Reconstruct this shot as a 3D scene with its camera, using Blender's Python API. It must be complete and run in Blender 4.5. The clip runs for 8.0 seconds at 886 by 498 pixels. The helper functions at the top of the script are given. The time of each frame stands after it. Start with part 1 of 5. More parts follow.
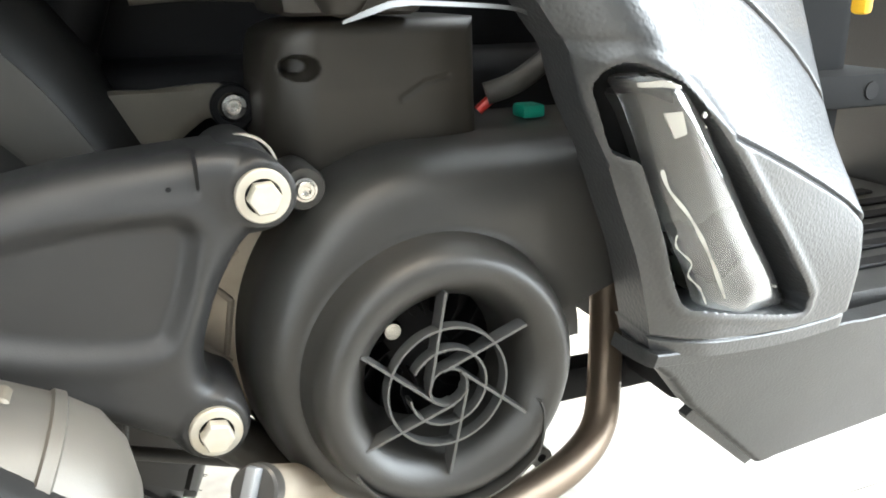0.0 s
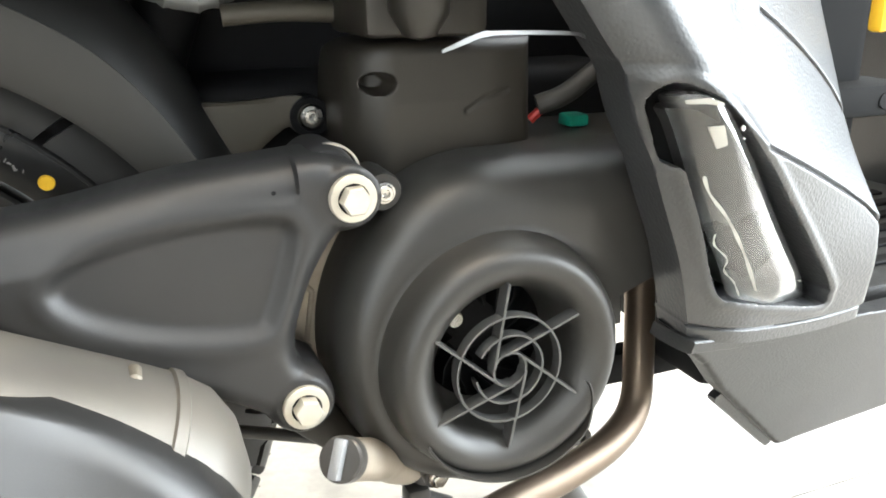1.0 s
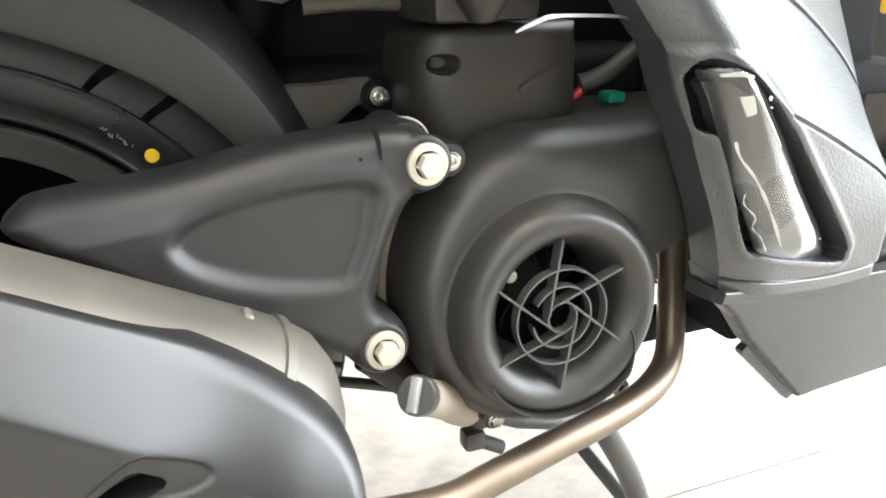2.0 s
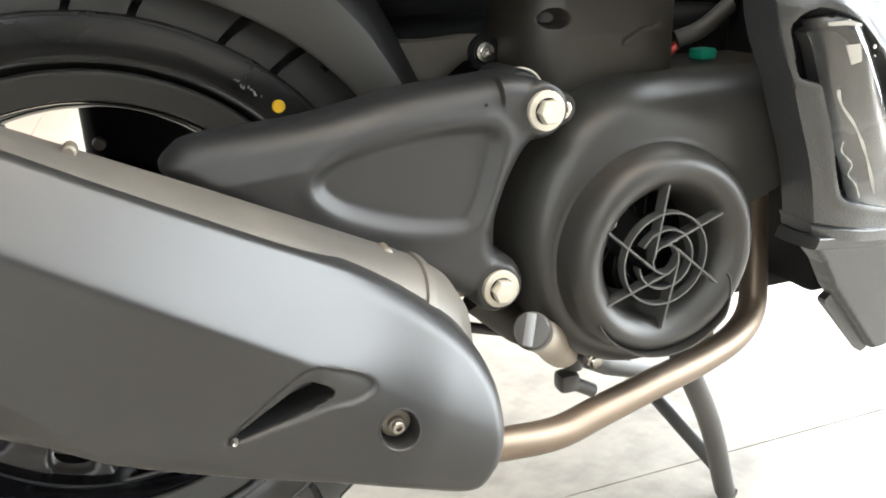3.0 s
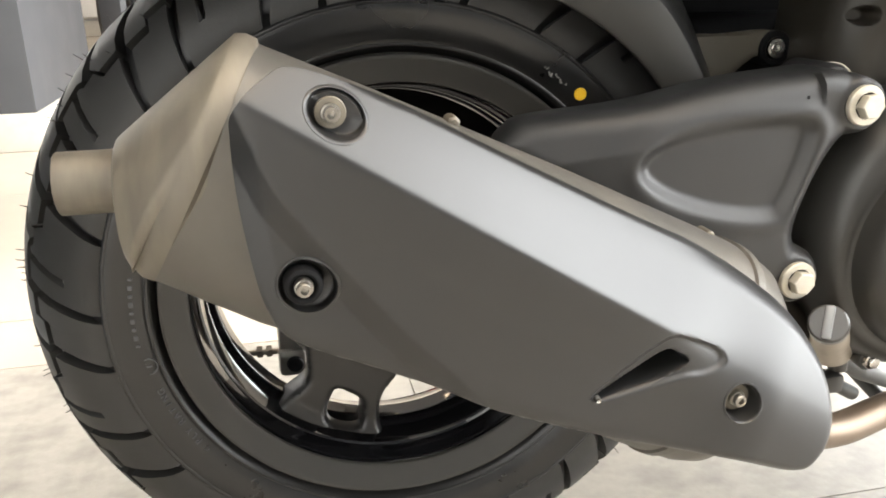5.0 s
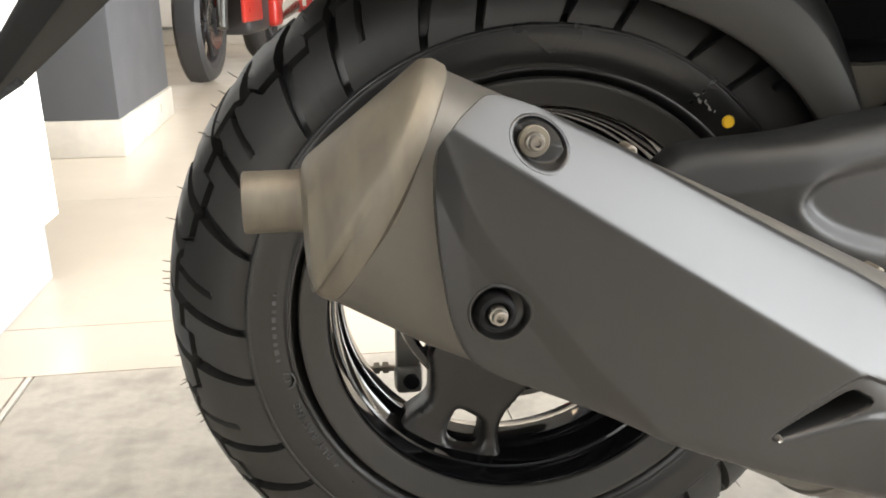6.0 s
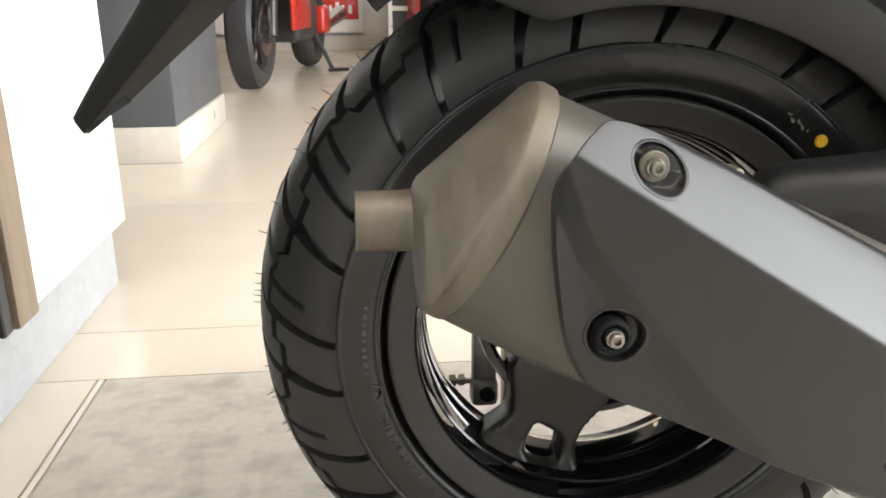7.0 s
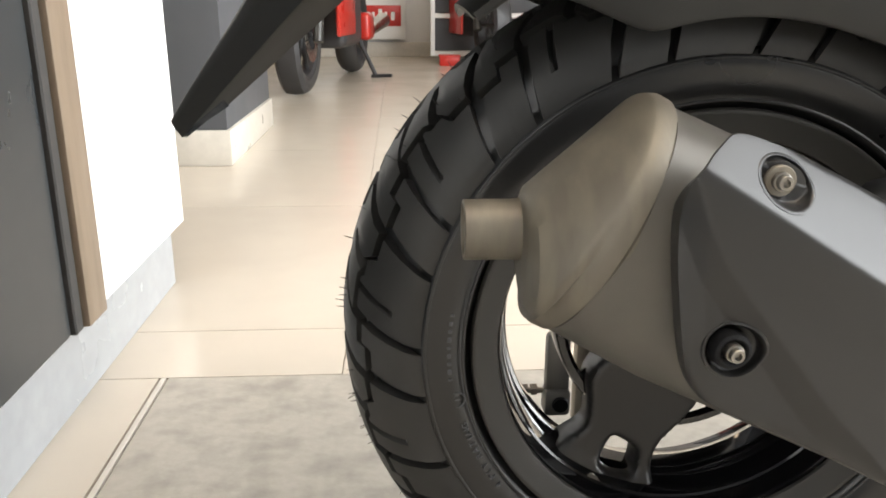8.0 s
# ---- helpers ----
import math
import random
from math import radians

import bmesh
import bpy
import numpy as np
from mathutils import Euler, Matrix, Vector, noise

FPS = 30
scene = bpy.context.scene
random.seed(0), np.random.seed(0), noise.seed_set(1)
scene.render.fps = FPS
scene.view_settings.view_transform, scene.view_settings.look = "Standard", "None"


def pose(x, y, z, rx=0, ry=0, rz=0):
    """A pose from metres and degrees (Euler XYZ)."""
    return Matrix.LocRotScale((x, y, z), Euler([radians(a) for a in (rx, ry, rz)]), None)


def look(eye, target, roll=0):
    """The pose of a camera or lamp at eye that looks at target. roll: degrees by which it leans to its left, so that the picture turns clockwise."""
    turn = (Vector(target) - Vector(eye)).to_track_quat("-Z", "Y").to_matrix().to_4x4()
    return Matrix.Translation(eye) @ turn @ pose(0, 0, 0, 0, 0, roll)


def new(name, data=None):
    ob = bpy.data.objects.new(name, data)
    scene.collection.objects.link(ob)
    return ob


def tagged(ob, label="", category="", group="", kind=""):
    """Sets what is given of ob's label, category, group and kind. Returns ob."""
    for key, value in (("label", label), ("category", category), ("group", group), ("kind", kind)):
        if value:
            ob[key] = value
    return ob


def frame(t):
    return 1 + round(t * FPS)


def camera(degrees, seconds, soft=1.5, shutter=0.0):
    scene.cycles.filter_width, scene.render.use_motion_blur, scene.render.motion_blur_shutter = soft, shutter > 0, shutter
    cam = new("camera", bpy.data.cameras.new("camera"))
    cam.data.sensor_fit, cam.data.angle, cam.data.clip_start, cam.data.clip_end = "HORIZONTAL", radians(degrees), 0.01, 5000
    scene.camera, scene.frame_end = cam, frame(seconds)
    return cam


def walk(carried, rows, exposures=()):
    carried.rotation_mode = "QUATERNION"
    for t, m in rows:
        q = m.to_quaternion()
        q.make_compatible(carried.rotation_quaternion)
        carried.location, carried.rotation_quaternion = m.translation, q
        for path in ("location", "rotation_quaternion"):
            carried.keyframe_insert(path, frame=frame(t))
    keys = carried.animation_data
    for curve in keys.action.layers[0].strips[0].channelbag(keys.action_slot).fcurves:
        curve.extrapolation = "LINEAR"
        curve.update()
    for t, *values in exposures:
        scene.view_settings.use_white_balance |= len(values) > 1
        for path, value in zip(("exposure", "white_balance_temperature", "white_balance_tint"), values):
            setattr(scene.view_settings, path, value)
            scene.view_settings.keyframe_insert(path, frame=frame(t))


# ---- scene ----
cam = camera(57.9, 8.0, soft=1.8)
METRES, EYE, TILT, LEAN, TURN = 0.468, 0.49, -18.3, 0.5, -22.5
ROWS = [
    (0.0, 0.0, 0.0, 0.0, -0.0, 0.0, -0.0),
    (0.5, -0.033, -0.0384, -0.0002, 0.32, -0.22, -0.04),
    (1.0, -0.0728, -0.1002, 0.0003, 0.06, -0.25, -0.16),
    (2.5, -0.1937, -0.2629, -0.0632, 1.15, -1.07, 0.77),
    (3.0, -0.2678, -0.2864, -0.0978, 2.01, -1.62, 0.43),
    (3.5, -0.3354, -0.3074, -0.1266, 3.36, -1.94, 0.1),
    (4.0, -0.3874, -0.3291, -0.1363, 5.34, -1.89, -0.57),
    (4.5, -0.4503, -0.3502, -0.1423, 7.75, -1.53, -1.68),
    (6.0, -0.659, -0.3896, -0.1347, 13.21, -0.51, -4.56),
    (6.5, -0.7028, -0.4046, -0.1378, 14.69, -0.19, -5.14),
    (7.0, -0.7285, -0.4212, -0.1259, 15.93, -0.33, -5.26),
    (7.5, -0.7673, -0.4338, -0.1317, 16.94, -0.13, -5.86),
    (8.0, -0.804, -0.4472, -0.1325, 18.29, -0.08, -6.53),
]
walk(cam, [(t, pose(0, 0, EYE, TILT, LEAN, TURN) @ pose(METRES * x, METRES * y, METRES * z, 90 + pitch, roll, yaw)) for t, x, y, z, yaw, pitch, roll in ROWS],
     exposures=[(0.0, 0.40, 6100, 6), (1.2, 0.44, 6200, 7), (3.5, 0.18, 6400, 8), (4.7, 0.1, 6640, 10), (6.0, -0.24, 6600, 10), (8.0, -0.56, 6560, 10)])

# ---- light: daylight from the open shop front ----
world = bpy.data.worlds.new("world")
scene.world = world
world.use_nodes = True
wn = world.node_tree.nodes
sky = wn.new("ShaderNodeTexSky")
sky.sky_type = "NISHITA"
sky.sun_disc = False
sky.sun_elevation, sky.sun_rotation = radians(50), radians(-100)
world.node_tree.links.new(sky.outputs[0], wn["Background"].inputs[0])
wn["Background"].inputs[1].default_value = 0.12


def area(name, eye, target, w, h, watts, colour=(1, 1, 1)):
    lamp = bpy.data.lights.new(name, "AREA")
    lamp.shape, lamp.size, lamp.size_y, lamp.energy, lamp.color = "RECTANGLE", w, h, watts, colour
    ob = new(name, lamp)
    ob.matrix_world = look(eye, target)
    return ob


area("daylight_front", (2.58, 0.5, 1.87), (0, 0.5, 1.6), 4.9, 3.55, 760, (0.96, 0.985, 1.0))
# unseen warm lamps under the ceiling, added to fill the interior
for lx, ly, watts in ((-0.40, -0.30, 40), (0.95, -0.2, 30), (-1.7, 2.4, 14), (-1.7, 5.4, 14), (0.6, 4.4, 14)):
    area("ceiling_panel_light", (lx, ly, 3.76), (lx, ly, 0), 1.2 if watts > 20 else 0.6, 0.6, watts, (1.0, 0.76, 0.51))


# ---- materials ----
def material(name, base, rough=0.5, metal=0.0, spread=0.12, scale=40.0, bump=0.0, bump_scale=400.0, coat=0.0, rough_spread=0.1,
             stain=0.0, stain_scale=6.0, stain_colour=None, transmission=0.0, ior=1.5, spec=0.5, stretch=(1, 1, 1), grain="noise", per_object=0.0, world_space=False, spin=0.0):
    m = bpy.data.materials.new(name)
    m.use_nodes = True
    n, l = m.node_tree.nodes, m.node_tree.links
    p = n["Principled BSDF"]
    p.inputs["Metallic"].default_value = metal
    p.inputs["Coat Weight"].default_value = coat
    p.inputs["Coat Roughness"].default_value = 0.06
    p.inputs["Transmission Weight"].default_value = transmission
    p.inputs["IOR"].default_value = ior
    p.inputs["Specular IOR Level"].default_value = spec
    tc = n.new("ShaderNodeTexCoord")
    mp = n.new("ShaderNodeMapping")
    mp.inputs["Scale"].default_value = stretch
    mp.inputs["Rotation"].default_value = (0, radians(spin), 0)
    geo = n.new("ShaderNodeNewGeometry")
    l.new(geo.outputs["Position"] if world_space else tc.outputs["Object"], mp.inputs["Vector"])
    fine = n.new("ShaderNodeTexNoise")
    fine.inputs["Scale"].default_value, fine.inputs["Detail"].default_value = scale, 6
    l.new(mp.outputs[0], fine.inputs["Vector"])
    mix = n.new("ShaderNodeMix")
    mix.data_type = "RGBA"
    mix.inputs["A"].default_value = (*[c * (1 - spread) for c in base], 1)
    mix.inputs["B"].default_value = (*[min(1, c * (1 + spread)) for c in base], 1)
    l.new(fine.outputs["Fac"], mix.inputs["Factor"])
    colour = mix.outputs["Result"]
    big = n.new("ShaderNodeTexNoise")
    big.inputs["Scale"].default_value, big.inputs["Detail"].default_value = stain_scale, 5
    l.new(mp.outputs[0], big.inputs["Vector"])
    ramp = n.new("ShaderNodeMapRange")
    ramp.inputs["From Min"].default_value, ramp.inputs["From Max"].default_value = 0.45, 0.7
    l.new(big.outputs["Fac"], ramp.inputs["Value"])
    if stain:
        sm = n.new("ShaderNodeMix")
        sm.data_type = "RGBA"
        mul = n.new("ShaderNodeMath")
        mul.operation = "MULTIPLY"
        mul.inputs[1].default_value = stain
        l.new(ramp.outputs[0], mul.inputs[0])
        l.new(mul.outputs[0], sm.inputs["Factor"])
        l.new(colour, sm.inputs["A"])
        sm.inputs["B"].default_value = (*(stain_colour or [c * 0.6 for c in base]), 1)
        colour = sm.outputs["Result"]
    if per_object:
        info = n.new("ShaderNodeObjectInfo")
        hsv = n.new("ShaderNodeHueSaturation")
        mr = n.new("ShaderNodeMapRange")
        mr.inputs["To Min"].default_value, mr.inputs["To Max"].default_value = 1 - per_object, 1 + per_object
        l.new(info.outputs["Random"], mr.inputs["Value"])
        l.new(mr.outputs[0], hsv.inputs["Value"])
        l.new(colour, hsv.inputs["Color"])
        colour = hsv.outputs[0]
    l.new(colour, p.inputs["Base Color"])
    rr = n.new("ShaderNodeMapRange")
    rr.inputs["To Min"].default_value, rr.inputs["To Max"].default_value = max(0.02, rough - rough_spread), min(1, rough + rough_spread)
    l.new(big.outputs["Fac"], rr.inputs["Value"])
    l.new(rr.outputs[0], p.inputs["Roughness"])
    if bump:
        if grain == "leather":
            g = n.new("ShaderNodeTexVoronoi")
            g.feature = "SMOOTH_F1"
            out = g.outputs["Distance"]
        else:
            g = n.new("ShaderNodeTexNoise")
            g.inputs["Detail"].default_value = 3
            out = g.outputs["Fac"]
        g.inputs["Scale"].default_value = bump_scale
        l.new(mp.outputs[0], g.inputs["Vector"])
        b = n.new("ShaderNodeBump")
        b.inputs["Strength"].default_value, b.inputs["Distance"].default_value = bump, 0.0006
        l.new(out, b.inputs["Height"])
        l.new(b.outputs[0], p.inputs["Normal"])
    return m


MATT = material("dull_grey_plastic", (0.012, 0.0125, 0.013), 0.85, spec=0.15, bump=0.1)
COWL = material("black_moulded_plastic", (0.026, 0.0248, 0.0222), 0.40, bump=0.12, bump_scale=900, stain=0.25, stain_scale=9, stain_colour=(0.027, 0.024, 0.020))
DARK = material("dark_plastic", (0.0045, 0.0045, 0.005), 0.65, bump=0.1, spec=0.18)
TAILM = material("scuffed_grey_tail_plastic", (0.030, 0.029, 0.0265), 0.5, spec=0.35, bump=0.1, bump_scale=600, stain=0.3, stain_scale=20)
# hugger tone with the shade below the bodywork put into it
HUGM = material("black_hugger_plastic", (0.008, 0.0078, 0.0072), 0.55, spec=0.3, bump=0.08, bump_scale=900)
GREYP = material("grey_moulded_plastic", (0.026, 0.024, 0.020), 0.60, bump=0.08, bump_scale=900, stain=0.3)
BRACKET = material("olive_grey_plastic", (0.07, 0.062, 0.047), 0.55, bump=0.08, bump_scale=800)
COVER = material("olive_black_plastic", (0.018, 0.0155, 0.0115), 0.5, bump=0.08, bump_scale=900, stain=0.3, stain_scale=5, stain_colour=(0.026, 0.021, 0.014))
ARM = material("charcoal_satin_paint", (0.024, 0.0235, 0.023), 0.42, metal=0.1, bump=0.06, bump_scale=1200, stain=0.25, stain_scale=12, stain_colour=(0.022, 0.020, 0.018))
SHIELD = material("warm_grey_heatproof_paint", (0.013, 0.0126, 0.0119), 0.40, metal=0.12, spec=0.72, bump=0.05, bump_scale=1500, stain=0.06, stain_scale=9)
CAP = material("dusty_warm_grey_paint", (0.150, 0.132, 0.104), 0.5, metal=0.35, bump=0.06, bump_scale=900, stain=0.7, stain_scale=34, stain_colour=(0.22, 0.195, 0.15), stretch=(2.6, 1, 0.45), spin=-35)
CANM = material("warm_grey_canister_paint", (0.104, 0.097, 0.085), 0.45, metal=0.35, bump=0.06, bump_scale=900, stain=0.35, stain_scale=14, stain_colour=(0.185, 0.165, 0.135))
# one rubber in two tones: shade of grooves and sidewall, light on the lugs
RUBBER = material("tyre_rubber", (0.010, 0.0098, 0.0096), 0.30, spec=0.62, bump=0.12, bump_scale=700, stain=0.35, stain_scale=16, stain_colour=(0.019, 0.018, 0.0165))
TREAD = material("tread_rubber", (0.035, 0.034, 0.032), 0.45, spec=0.4, bump=0.1, bump_scale=700, stain=0.3, stain_scale=20, stain_colour=(0.018, 0.017, 0.015), per_object=0.2)
GLOSS = material("gloss_black_rim_paint", (0.005, 0.005, 0.006), 0.07, coat=0.4, spec=0.5, rough_spread=0.04)
SATINRIM = material("satin_black_spoke_paint", (0.018, 0.017, 0.016), 0.35, coat=0.1, bump=0.05)
ZINC = material("yellow_zinc_bolt", (0.52, 0.49, 0.42), 0.48, metal=0.55, stain=0.5, stain_scale=90, stain_colour=(0.55, 0.47, 0.33), scale=200)
STEEL = material("bright_steel", (0.62, 0.6, 0.56), 0.25, metal=1.0, stain=0.3, stain_scale=120)
DULL = material("dull_steel", (0.30, 0.28, 0.25), 0.32, metal=0.9, stain=0.3, stain_scale=120)
ALLOY = material("cast_alloy", (0.42, 0.37, 0.30), 0.5, metal=0.6, stain=0.5, stain_scale=30, stain_colour=(0.25, 0.21, 0.16), bump=0.2)
BRONZE = material("bronze_coated_pipe", (0.165, 0.127, 0.094), 0.42, metal=0.75, stain=0.35, stain_scale=10, stain_colour=(0.23, 0.18, 0.135))
LEVER = material("grey_cast_lever", (0.20, 0.19, 0.172), 0.4, metal=0.4, bump=0.1)
STANDM = material("grey_black_stand_paint", (0.045, 0.043, 0.04), 0.42, bump=0.1)
PANEL = material("grained_black_plastic", (0.030, 0.031, 0.032), 0.38, spec=0.85, bump=0.4, bump_scale=520, grain="leather")
PANELS = material("grained_lower_plastic", (0.022, 0.0225, 0.0225), 0.42, bump=0.25, bump_scale=700, grain="leather")
LENS = material("smoky_lens", (0.60, 0.61, 0.60), 0.07, transmission=0.96, coat=0.8, rough_spread=0.05, stain=0.08, stain_scale=40, stain_colour=(0.8, 0.8, 0.78))
# cowl plastic made lighter: light caught on the grille edges is painted in
GRILLE = material("grey_worn_grille_plastic", (0.050, 0.050, 0.048), 0.35, spec=0.7, bump=0.06)
REFLECT = material("lamp_reflector", (0.060, 0.059, 0.056), 0.3, metal=0.5)
TIE = material("translucent_white_nylon", (0.10, 0.103, 0.103), 0.3, transmission=0.2)
YELLOW = material("yellow_paint", (0.80, 0.47, 0.02), 0.5, spread=0.05)
CHALK = material("white_chalk_mark", (0.15, 0.145, 0.135), 0.8)
LETTER = material("raised_grey_lettering", (0.085, 0.088, 0.095), 0.45)
RED = material("red_plastic", (0.55, 0.03, 0.02), 0.4)
GREEN = material("green_connector_plastic", (0.008, 0.20, 0.13), 0.45)
FILM = material("peeling_clear_film", (0.45, 0.44, 0.40), 0.25, spread=0.05)


def tile_material(name, base, rough, size, joint, joint_colour, vein, bump):
    m = material(name, base, rough, spread=0.15 if vein > 0.5 else 0.05, scale=85 if vein > 0.5 else 9, stain=vein, stain_scale=21.0 if vein > 0.5 else 3.2, stain_colour=[c * (0.72 if vein > 0.5 else 0.8) for c in base], bump=bump, bump_scale=130, world_space=True, per_object=0.04)
    return m


FLOOR = tile_material("beige_polished_tile", (0.55, 0.49, 0.41), 0.22, 0.6, 0.002, None, 0.25, 0.05)
STONE = tile_material("grey_rough_stone_tile", (0.40, 0.365, 0.312), 0.5, 0.6, 0.002, None, 1.0, 0.5)
GROUT = material("floor_grout", (0.36, 0.32, 0.27), 0.8)
WALL = material("white_wall_paint", (0.80, 0.79, 0.77), 0.55, spread=0.02, scale=8, bump=0.05)
MARBLE = material("pale_marble_skirting", (0.37, 0.385, 0.40), 0.25, stain=0.5, stain_scale=7, stain_colour=(0.315, 0.33, 0.345))
COLUMN = material("dark_slate_paint", (0.074, 0.078, 0.086), 0.5, spread=0.08, scale=14)
TAUPE = material("warm_taupe_paint", (0.17, 0.135, 0.095), 0.6, spread=0.04, scale=6, bump=0.05)
BEIGE = material("beige_cream_skirting", (0.57, 0.535, 0.47), 0.3, stain=0.2)
WOOD = material("pale_wood_jamb", (0.25, 0.19, 0.135), 0.4, stretch=(12, 12, 1), stain=0.3)
NAVY = material("dark_slate_door_panel", (0.035, 0.040, 0.044), 0.3)
CEIL = material("white_ceiling", (0.78, 0.77, 0.75), 0.7, spread=0.02)
BOARD = material("white_board", (0.8, 0.79, 0.76), 0.4, spread=0.02)
BACKBIKE = material("motorbike_dark", (0.04, 0.04, 0.042), 0.4)
BIKERED = material("motorbike_red", (0.5, 0.03, 0.02), 0.3, coat=0.4)
BACKTYRE = material("motorbike_tyre", (0.048, 0.046, 0.044), 0.6)


# ---- mesh helpers ----
def part(name, bm, mat, parent=None, label="", angle=32, origin=(0, 0, 0), spin=None):
    """Links a bmesh given in the parent's space as one mesh object."""
    bmesh.ops.remove_doubles(bm, verts=bm.verts, dist=1e-6)
    bmesh.ops.recalc_face_normals(bm, faces=bm.faces)
    for f in bm.faces:
        f.smooth = True
    for e in bm.edges:
        if len(e.link_faces) == 2 and e.calc_face_angle(0) > radians(angle):
            e.smooth = False
    data = bpy.data.meshes.new(name)
    bm.to_mesh(data)
    bm.free()
    data.materials.append(mat)
    ob = new(name, data)
    ob.parent = parent
    ob.location = origin
    if label:
        ob["label"] = label
    return ob


def share(ob, m, parent):
    """Another object on the same mesh."""
    twin = new(ob.name.split(".")[0], ob.data)
    twin.parent = parent
    twin.matrix_basis = m
    return twin


def smooth_line(pts, n=8, closed=False):
    """Catmull-Rom through control points."""
    p = [np.array(q, float) for q in pts]
    out, count = [], len(p)
    for i in range(count if closed else count - 1):
        a, b, c, d = ((p[(i - 1) % count], p[i], p[(i + 1) % count], p[(i + 2) % count]) if closed else
                      (p[max(i - 1, 0)], p[i], p[i + 1], p[min(i + 2, count - 1)]))
        for k in range(n):
            t = k / n
            out.append(0.5 * (2 * b + (c - a) * t + (2 * a - 5 * b + 4 * c - d) * t * t + (3 * b - a - 3 * c + d) * t ** 3))
    if not closed:
        out.append(p[-1])
    return np.array(out)


def skin(bm, rings, closed=True, caps=(False, False)):
    """Quads between successive rings of points."""
    rows = [[bm.verts.new(tuple(q)) for q in r] for r in rings]
    for a, b in zip(rows, rows[1:]):
        n = len(a)
        for i in range(n if closed else n - 1):
            j = (i + 1) % n
            bm.faces.new((a[i], a[j], b[j], b[i]))
    for row, cap in ((rows[0], caps[0]), (rows[-1], caps[1])):
        if cap:
            bm.faces.new(row)
    return rows


def tube(bm, pts, r, sides=16, caps=(True, True)):
    """A round bar along a polyline; r may be a list."""
    pts = [Vector(p) for p in pts]
    radii = r if hasattr(r, "__len__") else [r] * len(pts)
    up = Vector((0, 0, 1))
    rings = []
    for i, p in enumerate(pts):
        d = (pts[min(i + 1, len(pts) - 1)] - pts[max(i - 1, 0)]).normalized()
        if i == 0:
            up = d.orthogonal().normalized()
        else:
            up = (up - d * up.dot(d)).normalized()
        side = d.cross(up)
        rings.append([p + (up * math.cos(2 * math.pi * k / sides) + side * math.sin(2 * math.pi * k / sides)) * radii[i] for k in range(sides)])
    skin(bm, rings, True, caps)
    return bm


def revolve(bm, profile, centre, axis=(0, 1, 0), n=96, caps=(False, False), arc=(0, 360)):
    """profile: (along the axis, radius)."""
    ax = Vector(axis).normalized()
    u = Vector((1, 0, 0)) if abs(ax.x) < 0.9 else Vector((0, 0, 1))
    u = (u - ax * u.dot(ax)).normalized()
    v = ax.cross(u)
    full = arc[1] - arc[0] >= 360
    angles = [radians(arc[0] + (arc[1] - arc[0]) * k / n) for k in range(n if full else n + 1)]
    rings = [[Vector(centre) + ax * a + (u * math.cos(t) + v * math.sin(t)) * max(r, 1e-5) for t in angles] for a, r in profile]
    skin(bm, rings, full, caps)
    return bm


def block(bm, lo, hi, bevel=0.004, seg=2, m=None):
    """A bevelled box from corner to corner."""
    made = bmesh.ops.create_cube(bm, size=1)["verts"]
    size = [b - a for a, b in zip(lo, hi)]
    mid = [(a + b) / 2 for a, b in zip(lo, hi)]
    bmesh.ops.transform(bm, verts=made, matrix=(m or Matrix()) @ Matrix.LocRotScale(mid, None, size))
    if bevel:
        edges = list({e for v in made for e in v.link_edges})
        bmesh.ops.bevel(bm, geom=edges, offset=bevel, segments=seg, affect="EDGES", profile=0.5)
    return bm


def distance(pts, line):
    """Distance and nearest points from pts to a closed polyline, and whether inside."""
    a, b = line, np.roll(line, -1, 0)
    best, near = np.full(len(pts), 9.0), np.zeros_like(pts)
    inside = np.zeros(len(pts), bool)
    for p, q in zip(a, b):
        e = q - p
        t = np.clip(((pts - p) @ e) / max(e @ e, 1e-12), 0, 1)
        c = p + t[:, None] * e
        d = np.hypot(*(pts - c).T)
        k = d < best
        best[k], near[k] = d[k], c[k]
        if p[1] != q[1]:
            cross = ((p[1] > pts[:, 1]) != (q[1] > pts[:, 1])) & (pts[:, 0] < e[0] * (pts[:, 1] - p[1]) / (q[1] - p[1]) + p[0])
            inside ^= cross
    return best, near, inside


def line_distance(A, B, pts):
    """Distance from the grid A, B to an open polyline."""
    best = np.full(A.shape, 9.0)
    p = [np.array(q, float) for q in pts]
    for a, b in zip(p, p[1:]):
        e = b - a
        t = np.clip(((A - a[0]) * e[0] + (B - a[1]) * e[1]) / (e @ e), 0, 1)
        best = np.minimum(best, np.hypot(A - a[0] - t * e[0], B - a[1] - t * e[1]))
    return best


def curve(x, xs, ys):
    """A smooth curve through control points, read off at x."""
    q = smooth_line(list(zip(xs, ys)), 12)
    return np.interp(x, q[:, 0], q[:, 1])


def signed(A, B, outline):
    d, _, inside = distance(np.stack([A, B], 1), np.array(outline, float))
    return np.where(inside, d, -d)


def rounded(d, r):
    """How far a rounded edge of radius r lies back at the distance d from the edge."""
    q = np.clip(1 - d / r, 0, 1)
    return r * (1 - np.sqrt(np.maximum(1 - q * q, 0)))


def step(x, a, b):
    t = np.clip((x - a) / (b - a), 0, 1)
    return t * t * (3 - 2 * t)


